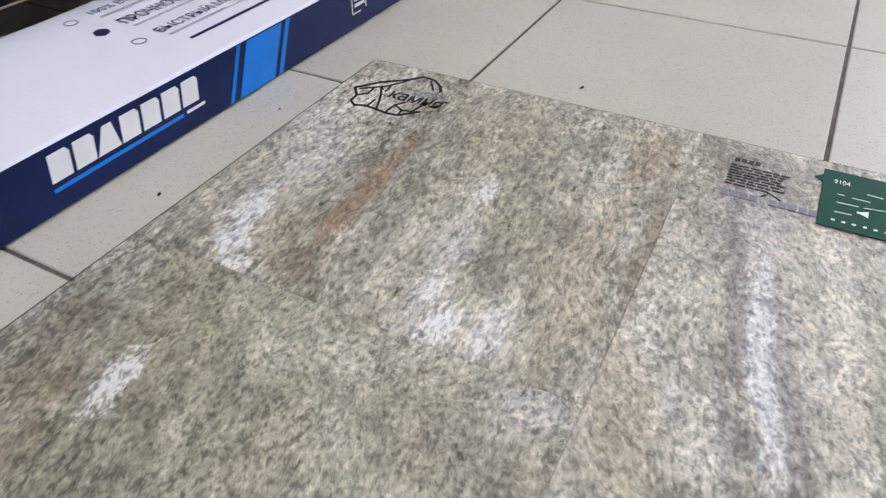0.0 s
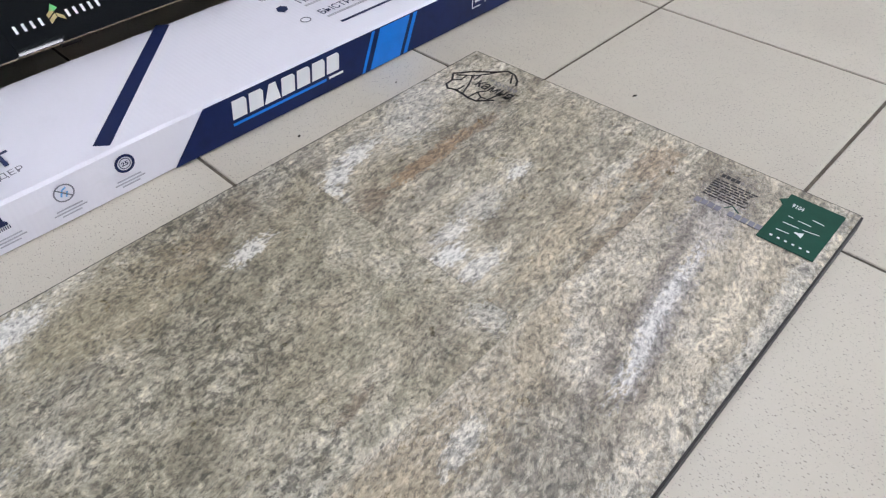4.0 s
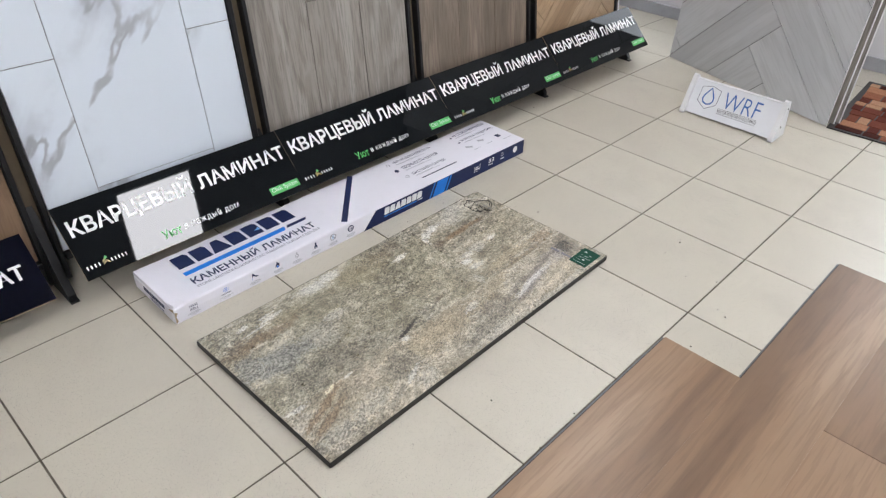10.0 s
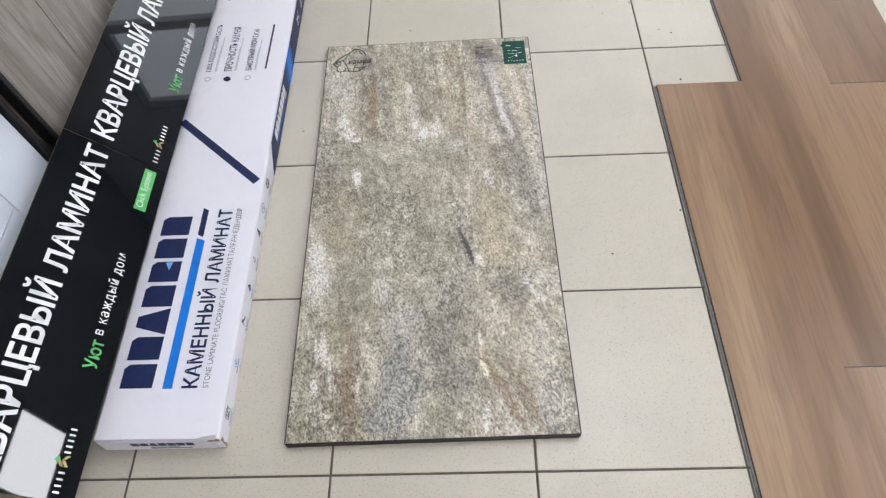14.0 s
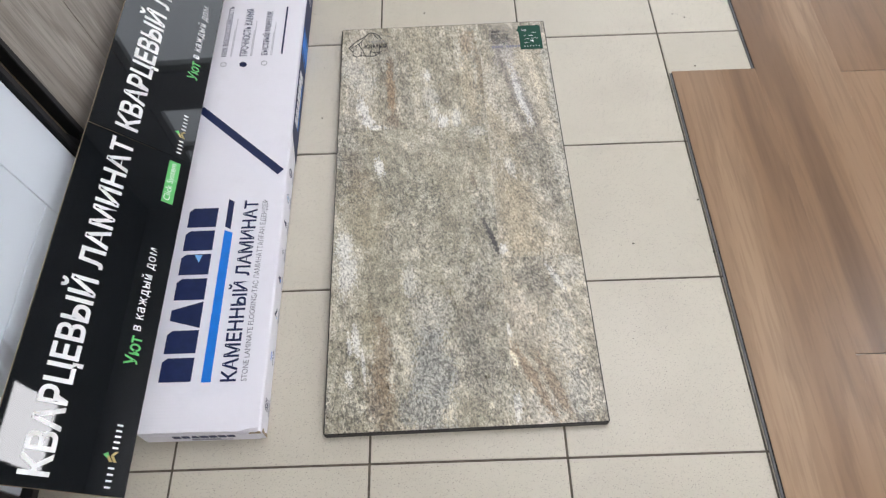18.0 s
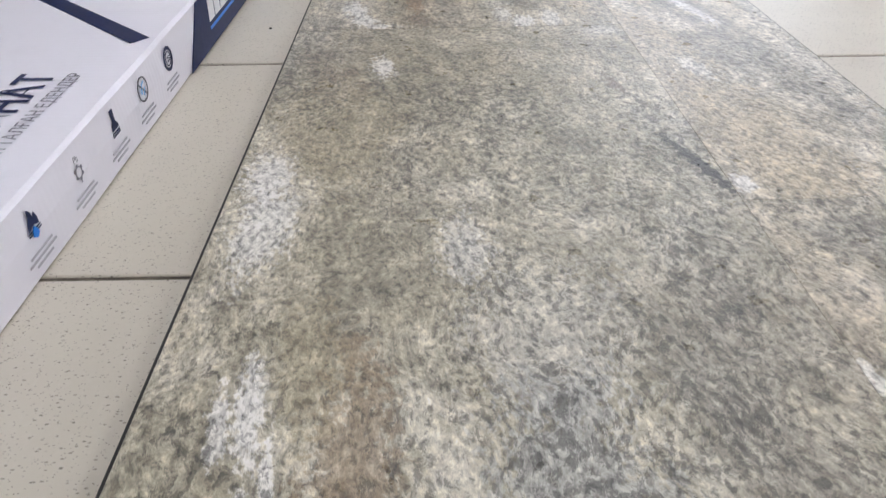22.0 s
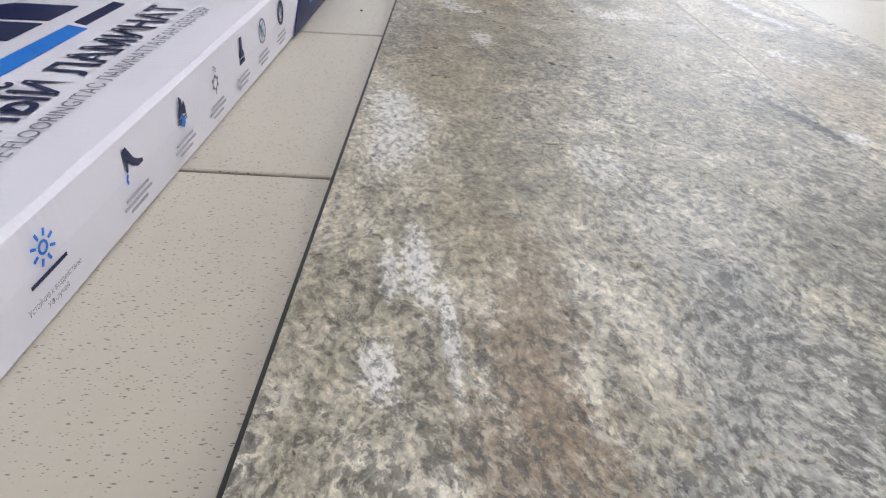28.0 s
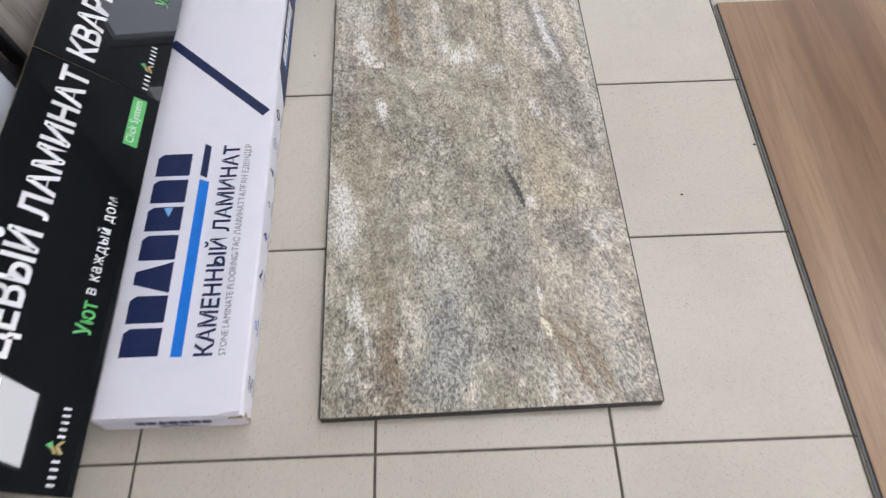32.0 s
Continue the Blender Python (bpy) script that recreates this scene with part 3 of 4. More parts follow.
upper_left = [
    (-0.237, 0.375, 0.060, 0.034, 6, MIST, 0.80), (-0.262, 0.440, 0.040, 0.028, 0, MIST, 0.60), (-0.229, 0.282, 0.032, 0.016, 14, PALE, 0.97), (-0.214, 0.245, 0.022, 0.015, 20, PALE, 0.97),
    (-0.194, 0.218, 0.009, 0.024, 0, PALE, 0.92), (-0.168, 0.245, 0.020, 0.016, 0, (0.38, 0.33, 0.24), 0.60), (-0.270, 0.238, 0.030, 0.026, 0, SLATE, 0.65), (-0.262, 0.315, 0.050, 0.012, 8, SLATE, 0.5),
    (-0.153, 0.350, 0.100, 0.012, 4, (0.30, 0.205, 0.115), 0.90), (-0.146, 0.240, 0.025, 0.016, 0, DUSK, 0.75), (-0.155, 0.458, 0.035, 0.012, 4, RUST, 0.45)]
upper_middle = [
    (-0.053, 0.400, 0.022, 0.010, 4, PALE, 0.92), (-0.047, 0.320, 0.040, 0.018, 4, MIST, 0.75), (-0.013, 0.231, 0.022, 0.015, 0, PALE, 0.97), (-0.038, 0.258, 0.030, 0.012, 0, PALE, 0.65),
    (-0.085, 0.430, 0.120, 0.020, 2, (0.44, 0.405, 0.295), 0.55), (0.064, 0.523, 0.050, 0.022, 0, (0.32, 0.225, 0.13), 0.60), (0.063, 0.360, 0.130, 0.022, 4, SAND, 0.70), (0.096, 0.400, 0.150, 0.008, 4, (0.26, 0.20, 0.125), 0.6), (0.030, 0.380, 0.140, 0.007, 4, (0.27, 0.235, 0.16), 0.6), (0.022, 0.240, 0.028, 0.012, 0, PALE, 0.65),
    (-0.105, 0.330, 0.120, 0.012, 3, SLATE, 0.35)]
stone_upper = stone_material("stone_print_upper", (11.3, 2.2, 0), 7, 2.8, TONE_U, upper_left + upper_middle, 230, 0.55)
right_top = [
    (0.165, 0.470, 0.070, 0.030, 8, (0.40, 0.385, 0.38), 0.60), (0.200, 0.310, 0.110, 0.016, 10, (0.66, 0.665, 0.67), 0.85), (0.172, 0.360, 0.120, 0.010, 10, (0.20, 0.175, 0.145), 0.75), (0.222, 0.270, 0.130, 0.008, 12, (0.24, 0.21, 0.175), 0.70), (0.190, 0.215, 0.070, 0.012, 16, (0.24, 0.215, 0.185), 0.65),
    (0.240, 0.400, 0.120, 0.012, 9, CREAM, 0.75), (0.262, 0.200, 0.160, 0.012, 4, CREAM, 0.55), (0.285, 0.380, 0.200, 0.012, 2, MIST, 0.60), (0.128, 0.210, 0.100, 0.018, 16, SAND, 0.55)]
right_middle = [
    (0.246, 0.000, 0.050, 0.022, 8, SLATE, 0.65), (0.260, -0.075, 0.050, 0.022, 6, SLATE, 0.50), (0.225, 0.110, 0.060, 0.016, 14, SLATE, 0.55), (0.274, 0.060, 0.100, 0.016, 4, MIST, 0.65),
    (0.155, -0.050, 0.150, 0.042, 4, (0.43, 0.37, 0.26), 0.80), (0.175, -0.160, 0.035, 0.055, 0, (0.46, 0.40, 0.285), 0.75), (0.112, -0.176, 0.013, 0.010, 0, (0.74, 0.74, 0.71), 0.95), (0.150, 0.070, 0.030, 0.012, 14, PALE, 0.6)]
stone_right = stone_material("stone_print_right", (5.9, 14.1, 0), 15, 2.2, TONE_R, right_top + right_middle, 240, 0.50, 0.2)
right_near = [
    (0.165, -0.245, 0.032, 0.040, 0, SLATE, 0.62), (0.195, -0.275, 0.034, 0.028, 20, SLATE, 0.55), (0.228, -0.258, 0.040, 0.008, 24, PALE, 0.70), (0.264, -0.230, 0.040, 0.020, 10, MIST, 0.50),
    (0.112, -0.444, 0.034, 0.0085, 14, (0.74, 0.68, 0.52), 0.97), (0.107, -0.557, 0.030, 0.010, 0, PALE, 0.80), (0.107, -0.385, 0.020, 0.006, 8, PALE, 0.75), (0.150, -0.500, 0.110, 0.012, 24, (0.28, 0.205, 0.13), 0.85),
    (0.192, -0.515, 0.080, 0.012, 24, (0.30, 0.225, 0.145), 0.80), (0.250, -0.330, 0.050, 0.010, 20, SLATE, 0.6), (0.227, -0.410, 0.070, 0.034, 10, (0.56, 0.545, 0.475), 0.60), (0.240, -0.530, 0.060, 0.022, 8, MIST, 0.60), (0.146, -0.350, 0.070, 0.032, 20, (0.49, 0.44, 0.355), 0.45)]
stone_right_low = stone_material("stone_print_right_low", (9.4, 4.6, 0), 25, 2.0, TONE_R, right_near, 210, 0.58, 0.4)

board = thing("flooring_sample_board", "mottled grey-brown stone-look board with black edges on the tiles", "sample board", pose(0.192, 0.658, 0.0005, 0, 0, 0.85))
part("base", slab(-BW / 2, BW / 2, -BL / 2, BL / 2, 0, BT - 0.004, 0.0012), BLACK_EDGE, board, "black painted chipboard base")
SU, SL, SR, G = 0.102, 0.208, -0.197, 0.00013
for n, m, b in (("plank", stone_lower, (-BW / 2, SU - G, -BL / 2, SL - G)), ("plank", stone_upper, (-BW / 2, SU - G, SL + G, BL / 2)),
                ("plank", stone_right, (SU + G, BW / 2, SR + G, BL / 2)), ("plank", stone_right_low, (SU + G, BW / 2, -BL / 2, SR - G))):
    part(n, slab(*b, BT - 0.004 + 0.0002, BT, 0.0002, 1), m, board)
part("edge_band", join(slab(BW / 2, BW / 2 + 0.0026, -BL / 2, BL / 2, 0.001, BT - 0.001, 0.0004, 1), slab(-BW / 2 - 0.0026, -BW / 2, -BL / 2, BL / 2, 0.001, BT - 0.001, 0.0004, 1),
                       slab(-BW / 2, BW / 2, -BL / 2 - 0.0026, -BL / 2, 0.001, BT - 0.001, 0.0004, 1), slab(-BW / 2, BW / 2, BL / 2, BL / 2 + 0.0026, 0.001, BT - 0.001, 0.0004, 1)), BLACK_EDGE, board, "black edge band")
BZ = Matrix.Translation((0, 0, BT + 0.0004))


def on_board(bm):
    bm.transform(BZ)
    return bm


# clear sticker with a drawn rock and lettering
sticker = thing("rock_sticker", "clear sticker with a black rock drawing on the stone board", "sticker", board.matrix_basis.copy())
SHIFT = Matrix.Translation((-0.007, 0.009, BT + 0.0004))
crest = [(-0.267, 0.510), (-0.247, 0.535), (-0.221, 0.555), (-0.209, 0.569), (-0.194, 0.567), (-0.181, 0.556), (-0.174, 0.544)]
foot_line = [(-0.267, 0.510), (-0.255, 0.495), (-0.254, 0.481), (-0.245, 0.474), (-0.234, 0.478), (-0.220, 0.477), (-0.206, 0.474), (-0.191, 0.475), (-0.173, 0.493)]
cracks = [[(-0.261, 0.509), (-0.236, 0.529), (-0.224, 0.546), (-0.218, 0.560)], [(-0.255, 0.495), (-0.246, 0.504), (-0.247, 0.521)], [(-0.241, 0.525), (-0.230, 0.506), (-0.223, 0.489), (-0.219, 0.478)],
          [(-0.231, 0.478), (-0.231, 0.495)], [(-0.241, 0.525), (-0.231, 0.517), (-0.232, 0.535)], [(-0.206, 0.474), (-0.205, 0.494), (-0.197, 0.505)], [(-0.205, 0.494), (-0.192, 0.487), (-0.191, 0.475)],
          [(-0.194, 0.487), (-0.181, 0.489), (-0.178, 0.505)], [(-0.197, 0.564), (-0.184, 0.544)]]
parts("outline", [stroke(crest, 0.0034), stroke(foot_line, 0.0034)] + [stroke(q, 0.0025) for q in cracks], BLACK_INK, sticker)
for ob in sticker.children:
    ob.data.transform(SHIFT)
part("lettering", on_board(words("камня", -0.229, 0.514, 0.064, 0.017, 0.022)), BLACK_INK, sticker)
part("lettering", on_board(words("структура", -0.217, 0.534, 0.047, 0.010, 0.0)), GREY_INK, sticker)

label = thing("paper_label", "pale transparent label with grey small print, stuck on the stone board", "label", board.matrix_basis.copy())
film = part("film", on_board(slab(0.130, 0.196, 0.486, 0.578, 0, 0.0003)), FILM, label)
parts("heading_bar", [on_board(slab(0.139 + 0.0062 * i, 0.1438 + 0.0062 * i, 0.5555, 0.5615, 0, 0.0006)) for i in range(4)], BLACK_INK, film)
rng = random.Random(21)
for i in range(8):
    x, stop = 0.137, 0.190 - (0.0, 0.004, 0.001, 0.006, 0.002, 0.005, 0.0, 0.014)[i]
    while x < stop - 0.003:
        w = min(rng.uniform(0.004, 0.012), stop - x)
        part("print_word", on_board(slab(x, x + w, 0.5465 - 0.0049 * i, 0.5484 - 0.0049 * i, 0, 0.0006)), BLACK_INK, film)
        x += w + 0.0016
parts("name_bar", [on_board(slab(0.136 + 0.0083 * i, 0.1425 + 0.0083 * i, 0.4925, 0.5015, 0, 0.0006)) for i in range(10) if i != 4], GREY_INK, film)
part("roof_mark", on_board(stroke([(0.170, 0.503), (0.176, 0.512), (0.187, 0.504)], 0.0018)), CARD_GREEN, film)

card = thing("green_card", "dark green price card with white marks, lying on the stone board", "card", board.matrix_basis.copy())
sheet = part("sheet", on_board(join(slab(0.2175, 0.2815, 0.4825, 0.5785, 0, 0.0012, 0.0003, 1), prism([(0.2105, 0.561), (0.2178, 0.554), (0.2178, 0.568)], 0, 0.0011))), CARD_GREEN, card)
CZ = Matrix.Translation((0, 0, 0.0013))
marks = [stroke([a, b], 0.0008) for a, b in (((0.231, 0.523), (0.249, 0.524)), ((0.243, 0.536), (0.258, 0.536)), ((0.253, 0.524), (0.271, 0.527)), ((0.230, 0.507), (0.244, 0.508)), ((0.231, 0.537), (0.237, 0.537)), ((0.255, 0.548), (0.268, 0.547)))]
marks += [slab(0.2285 + 0.0083 * i, 0.2315 + 0.0083 * i, 0.4925, 0.4948, 0, 0.0004) for i in range(6)]
marks += [prism([(0.2480, 0.5130), (0.2505, 0.5130), (0.2570, 0.5095), (0.2570, 0.5190), (0.2505, 0.5155), (0.2480, 0.5155)], 0, 0.0004)]
for mk in marks:
    mk.transform(CZ)
    part("white_mark", on_board(mk), WHITE_INK, sheet)
part("lettering", words("9104", 0.227, 0.554, 0.0135, 0.0078, 0.0), WHITE_INK, sheet).data.transform(BZ @ CZ)

# ---- laminate carton beside the board ----
carton = thing("flooring_carton", "long white laminate carton with navy print and a dented corner", "carton", pose(0, 0, 0.0005))
CX0, CX1, CY0, CY1, CZ1 = -0.466, -0.2150, 0.060, 1.668, 0.066
bm = bmesh.new()
rng = random.Random(4)
prof = [(CX0, 0.001), (CX0, CZ1 - 0.003), (CX0 + 0.003, CZ1), ((CX0 + CX1) / 2, CZ1 + 0.0004), (CX1 - 0.004, CZ1), (CX1 - 0.0005, CZ1 - 0.004), (CX1 + 0.001, 0.035), (CX1 - 0.001, 0.001)]
rows = []
K = 36
for i in range(K + 1):
    y = CY0 + (CY1 - CY0) * i / K
    jit = [rng.uniform(-1, 1) * 0.0011 for _ in prof]
    rows.append([bm.verts.new((x + (jit[k] * (0.3 if k > 4 else 1.0) if 0 < i < K else 0), y, z + jit[k] * (0, 0.7, 0, 0, 0.25, 0.7, 0.7, 0)[k] - (0.006 if i == 0 and k in (4, 5) else 0))) for k, (x, z) in enumerate(prof)])
for a, b in zip(rows, rows[1:]):
    for k in range(len(prof)):
        bm.faces.new((a[k], a[(k + 1) % len(prof)], b[(k + 1) % len(prof)], b[k]))
bm.faces.new(rows[0])
bm.faces.new(rows[-1][::-1])
bmesh.ops.recalc_face_normals(bm, faces=bm.faces[:])
body = part("body", bm, CARTON, carton)
part("end_flap", slab(CX0 + 0.004, CX1 - 0.012, CY0 - 0.0022, CY0 - 0.0002, 0.004, 0.05, 0.0006, 1), CARTON, carton)
torn = prism([(CX1 - 0.030, 0.0), (CX1 - 0.002, 0.001), (CX1 - 0.001, 0.016), (CX1 - 0.007, 0.013), (CX1 - 0.012, 0.006), (CX1 - 0.020, 0.008)], 0, 0.0012, pose(0, CY0 - 0.0010, CZ1 - 0.019, 90, 0, 0))
part("torn_corner", torn, MDF, carton, "torn brown cardboard corner")
part("torn_corner", prism([(CY0, 0.004), (CY0 + 0.007, 0.012), (CY0 + 0.003, 0.030), (CY0 + 0.009, 0.044), (CY0, 0.050)], 0.0, 0.0012, Matrix(((0, 0, 1, CX1 + 0.0002), (1, 0, 0, 0), (0, 1, 0, 0), (0, 0, 0, 1)))), MDF, carton, "crushed brown cardboard edge")
part("crumpled_fold", prism([(CX1 - 0.045, 0.0), (CX1 - 0.006, 0.0), (CX1 - 0.004, 0.010), (CX1 - 0.030, 0.006)], 0, 0.0010, pose(0, CY0 + 0.0008, CZ1 - 0.004, 62, 0, 0)), CARTON, carton, "crumpled white fold")
TOP = Matrix(((0, -1, 0, 0), (1, 0, 0, 0), (0, 0, 1, CZ1 + 0.0008), (0, 0, 0, 1)))
SIDE = Matrix(((0, 0, 1, CX1 + 0.0016), (1, 0, 0, 0), (0, 1, 0, 0), (0, 0, 0, 1)))
ENDM = Matrix(((1, 0, 0, 0), (0, 0, -1, CY0 - 0.0026), (0, 1, 0, 0), (0, 0, 0, 1)))


def on(m, bm):
    bm.transform(m)
    return bm


parts("mark_block", [on(TOP, b) for b in blocks(0.164, 0.372, 0.445, 0.068)], INK, carton, "heavy navy block mark")
part("mark_accent", on(TOP, prism([(0.452, 0.398), (0.472, 0.392), (0.472, 0.410)], 0, 0.0008)), CYAN, carton)
part("blue_bar", on(TOP, prism([(0.164, 0.330), (0.530, 0.330), (0.538, 0.350), (0.164, 0.350)], 0, 0.0005)), BLUE, carton)
part("dark_bar", on(TOP, prism([(0.540, 0.336), (0.618, 0.336), (0.626, 0.350), (0.548, 0.350)], 0, 0.0005)), INK, carton)
part("lettering", on(TOP, words("КАМЕННЫЙ ЛАМИНАТ", 0.164, 0.277, 0.456, 0.043, 0.02)), INK, carton)
part("lettering", on(TOP, words("STONE LAMINATE FLOORING/ТАС ЛАМИНАТТАЛҒАН ЕДЕНДЕР", 0.164, 0.252, 0.456, 0.0155, 0.0)), GREY_INK, carton)
part("stripe", on(TOP, stroke([(0.918, 0.463), (0.703, 0.232)], 0.021)), INK, carton)
for k, body_text in enumerate(("100% ВОДОСТОЙКОСТЬ", "ПРОЧНОСТЬ КАМНЯ", "БЫСТРЫЙ МОНТАЖ")):
    ty, w = 0.419 - 0.056 * k, (0.205, 0.19, 0.178)[k]
    part("lettering", on(TOP, words(body_text, 1.108, ty, w, 0.022, 0.01)), INK, carton)
    parts("small_print", [on(TOP, b) for b in bar_list(1.108, ty - 0.013, w * 0.80, 0.0062, 2)], PALE_INK, carton)
    if k == 1:
        part("drop_icon", on(TOP, prism([(1.065, ty + 0.004), (1.072, ty - 0.004), (1.082, ty), (1.086, ty + 0.009), (1.08, ty + 0.018), (1.07, ty + 0.016)], 0, 0.0005)), INK, carton)
    else:
        part("drop_icon", on(TOP, ring(1.078, ty + 0.006, 0.008, 0.0016, 10)), GREY_INK, carton)
part("rule", on(TOP, slab(1.112, 1.303, 0.265, 0.270, 0, 0.0005)), INK, carton)
for k, body_text in enumerate(("4-Х СТОРОННЯЯ V ФАСКА", "ЗАМКОВОЕ СОЕДИНЕНИЕ")):
    part("lettering", on(TOP, words(body_text, 1.450, 0.423 - 0.052 * k, 0.196, 0.019, 0.008)), INK, carton)
    parts("small_print", [on(TOP, b) for b in bar_list(1.452, 0.411 - 0.052 * k, 0.14, 0.0062, 2)], PALE_INK, carton)
    part("fold_icon", on(TOP, prism([(1.425, 0.423 - 0.052 * k), (1.438, 0.419 - 0.052 * k), (1.436, 0.433 - 0.052 * k)], 0, 0.0005)), INK, carton)
part("lock_drawing", on(TOP, prism([(1.42, 0.325), (1.445, 0.308), (1.452, 0.318), (1.427, 0.335)], 0, 0.0005)), PALE_INK, carton)
part("lock_drawing", on(TOP, prism([(1.50, 0.330), (1.528, 0.318), (1.533, 0.330), (1.505, 0.342)], 0, 0.0005)), PALE_INK, carton)
part("lock_drawing", on(TOP, slab(1.595, 1.615, 0.300, 0.322, 0, 0.0005)), INK, carton)
parts("small_print", [on(TOP, b) for b in (bars(1.435, 0.288, 0.04, 0.005, 1), bars(1.51, 0.290, 0.04, 0.005, 1), bars(1.60, 0.272, 0.05, 0.005, 1))], PALE_INK, carton)

band = part("navy_panel", on(SIDE, prism([(0.774, 0.002), (CY1 - 0.002, 0.002), (CY1 - 0.002, CZ1 - 0.002), (0.832, CZ1 - 0.002)], -0.0006, 0.0004)), NAVY, carton, "navy printed side band")
S2 = SIDE @ Matrix.Translation((0, 0, 0.0006))
parts("mark_block", [on(S2, b) for b in blocks(0.868, 0.030, 0.19, 0.027, 0.15)], WHITE_INK, band, "white block mark")
part("blue_bar", on(S2, join(slab(0.868, 1.03, 0.0205, 0.0245, 0, 0.0004))), BLUE, band)
part("white_bar", on(S2, slab(1.035, 1.062, 0.0215, 0.025, 0, 0.0004)), WHITE_INK, band)
parts("blue_flash", [on(S2, b) for b in (prism([(1.115, 0.003), (1.178, 0.003), (1.205, 0.063), (1.142, 0.063)], 0, 0.0004), prism([(1.186, 0.003), (1.194, 0.003), (1.221, 0.063), (1.213, 0.063)], 0, 0.0004), prism([(1.098, 0.003), (1.104, 0.003), (1.131, 0.063), (1.125, 0.063)], 0, 0.0004))], BLUE, band)
part("lettering", on(S2, words("33", 1.437, 0.033, 0.034, 0.020, 0.02)), WHITE_INK, band)
parts("icon", [on(S2, b) for b in (stroke([(1.352, 0.048), (1.352, 0.022), (1.372, 0.022)], 0.002), bars(1.358, 0.03, 0.026, 0.016, 2), stroke([(1.385, 0.052), (1.385, 0.024)], 0.002), bars(1.437, 0.022, 0.03, 0.006, 1),
                         ring(1.523, 0.044, 0.007, 0.0016, 10), bars(1.512, 0.024, 0.026, 0.006, 1), disc(1.607, 0.038, 0.014, 16))], WHITE_INK, band)
S1 = SIDE
def icon(c, bm):
    """A printed sign of the side face, drawn at 0.82 of its size round its own middle."""
    return on(S1 @ Matrix.Translation((c - 0.007, 0.044, 0)) @ Matrix.Scale(0.82, 4) @ Matrix.Translation((-c, -0.046, 0)), bm)


sun = [ring(0.234, 0.047, 0.0042, 0.0018, 14)] + [stroke([(0.234 + 0.0075 * math.cos(a), 0.047 + 0.0075 * math.sin(a)), (0.234 + 0.0125 * math.cos(a), 0.047 + 0.0125 * math.sin(a))], 0.002) for a in (k * math.pi / 4 + 0.39 for k in range(8))]
part("sun_icon", icon(0.234, join(*sun)), BLUE, carton)
part("rule", icon(0.234, slab(0.214, 0.254, 0.0275, 0.030, 0, 0.0005)), INK, carton)
part("lettering", on(S1, words("Устойчив к воздействию", 0.203, 0.0165, 0.050, 0.005)), GREY_INK, carton)
part("lettering", on(S1, words("УФ-лучей", 0.218, 0.0105, 0.020, 0.005)), GREY_INK, carton)
part("heel_icon", icon(0.332, prism([(0.3255, 0.0585), (0.3300, 0.0605), (0.3345, 0.0545), (0.3400, 0.0470), (0.3475, 0.0425), (0.3535, 0.0405), (0.3535, 0.0375), (0.3440, 0.0375), (0.3360, 0.0420), (0.3300, 0.0485), (0.3285, 0.0400), (0.3265, 0.0400), (0.3262, 0.0500)], 0, 0.0005)), INK, carton)
part("heel_icon", icon(0.332, stroke([(0.3270, 0.0385), (0.3245, 0.0345), (0.3255, 0.0310)], 0.0018)), BLUE, carton, "small blue tip")
part("flame_icon", icon(0.421, join(prism([(0.4120, 0.0400), (0.4140, 0.0470), (0.4175, 0.0520), (0.4180, 0.0600), (0.4225, 0.0560), (0.4235, 0.0490), (0.4270, 0.0530), (0.4295, 0.0470), (0.4290, 0.0400), (0.4210, 0.0430)], 0, 0.0005),
                               stroke([(0.4100, 0.0385), (0.4310, 0.0385)], 0.0012), stroke([(0.4100, 0.0360), (0.4310, 0.0360)], 0.0012))), INK, carton)
part("flame_icon", icon(0.421, prism([(0.4160, 0.0330), (0.4205, 0.0300), (0.4250, 0.0330), (0.4245, 0.0370), (0.4205, 0.0420), (0.4165, 0.0370)], 0, 0.0009)), BLUE, carton, "blue drop")
hexagon = [(0.4960 + 0.0068 * math.cos(k * math.pi / 3 + 0.52), 0.0400 + 0.0068 * math.sin(k * math.pi / 3 + 0.52)) for k in range(6)]
part("molecule_icon", icon(0.496, join(stroke(hexagon, 0.0013, 0, 0.0004, True), *[disc(hx, hy, 0.0019, 8, 0.0006) for hx, hy in hexagon], stroke([(0.4960, 0.0332), (0.4960, 0.0285)], 0.0012))), GREY_INK, carton)
part("lettering", icon(0.496, words("Pb", 0.4920, 0.0505, 0.0085, 0.0075, 0.01)), GREY_INK, carton)
part("boot_icon", icon(0.572, join(prism([(0.5680, 0.0610), (0.5755, 0.0610), (0.5755, 0.0470), (0.5800, 0.0430), (0.5800, 0.0385), (0.5640, 0.0385), (0.5650, 0.0440), (0.5690, 0.0480)], 0, 0.0005),
                              *[stroke([(0.5640 + 0.0027 * k, 0.0370), (0.5630 + 0.0029 * k, 0.0315)], 0.0012) for k in range(7)])), INK, carton)
part("ban_icon", icon(0.645, join(ring(0.645, 0.0445, 0.0140, 0.0020, 24), stroke([(0.6355, 0.0540), (0.6545, 0.0350)], 0.0018))), GREY_INK, carton)
part("ban_icon", icon(0.645, join(stroke([(0.6395, 0.0400), (0.6440, 0.0500), (0.6500, 0.0525)], 0.0026), stroke([(0.6460, 0.0370), (0.6500, 0.0450)], 0.0022))), CYAN, carton, "pale blue strokes")
part("seal_icon", icon(0.722, join(ring(0.722, 0.0445, 0.0135, 0.0042, 24), ring(0.722, 0.0445, 0.0088, 0.001, 18))), INK, carton)
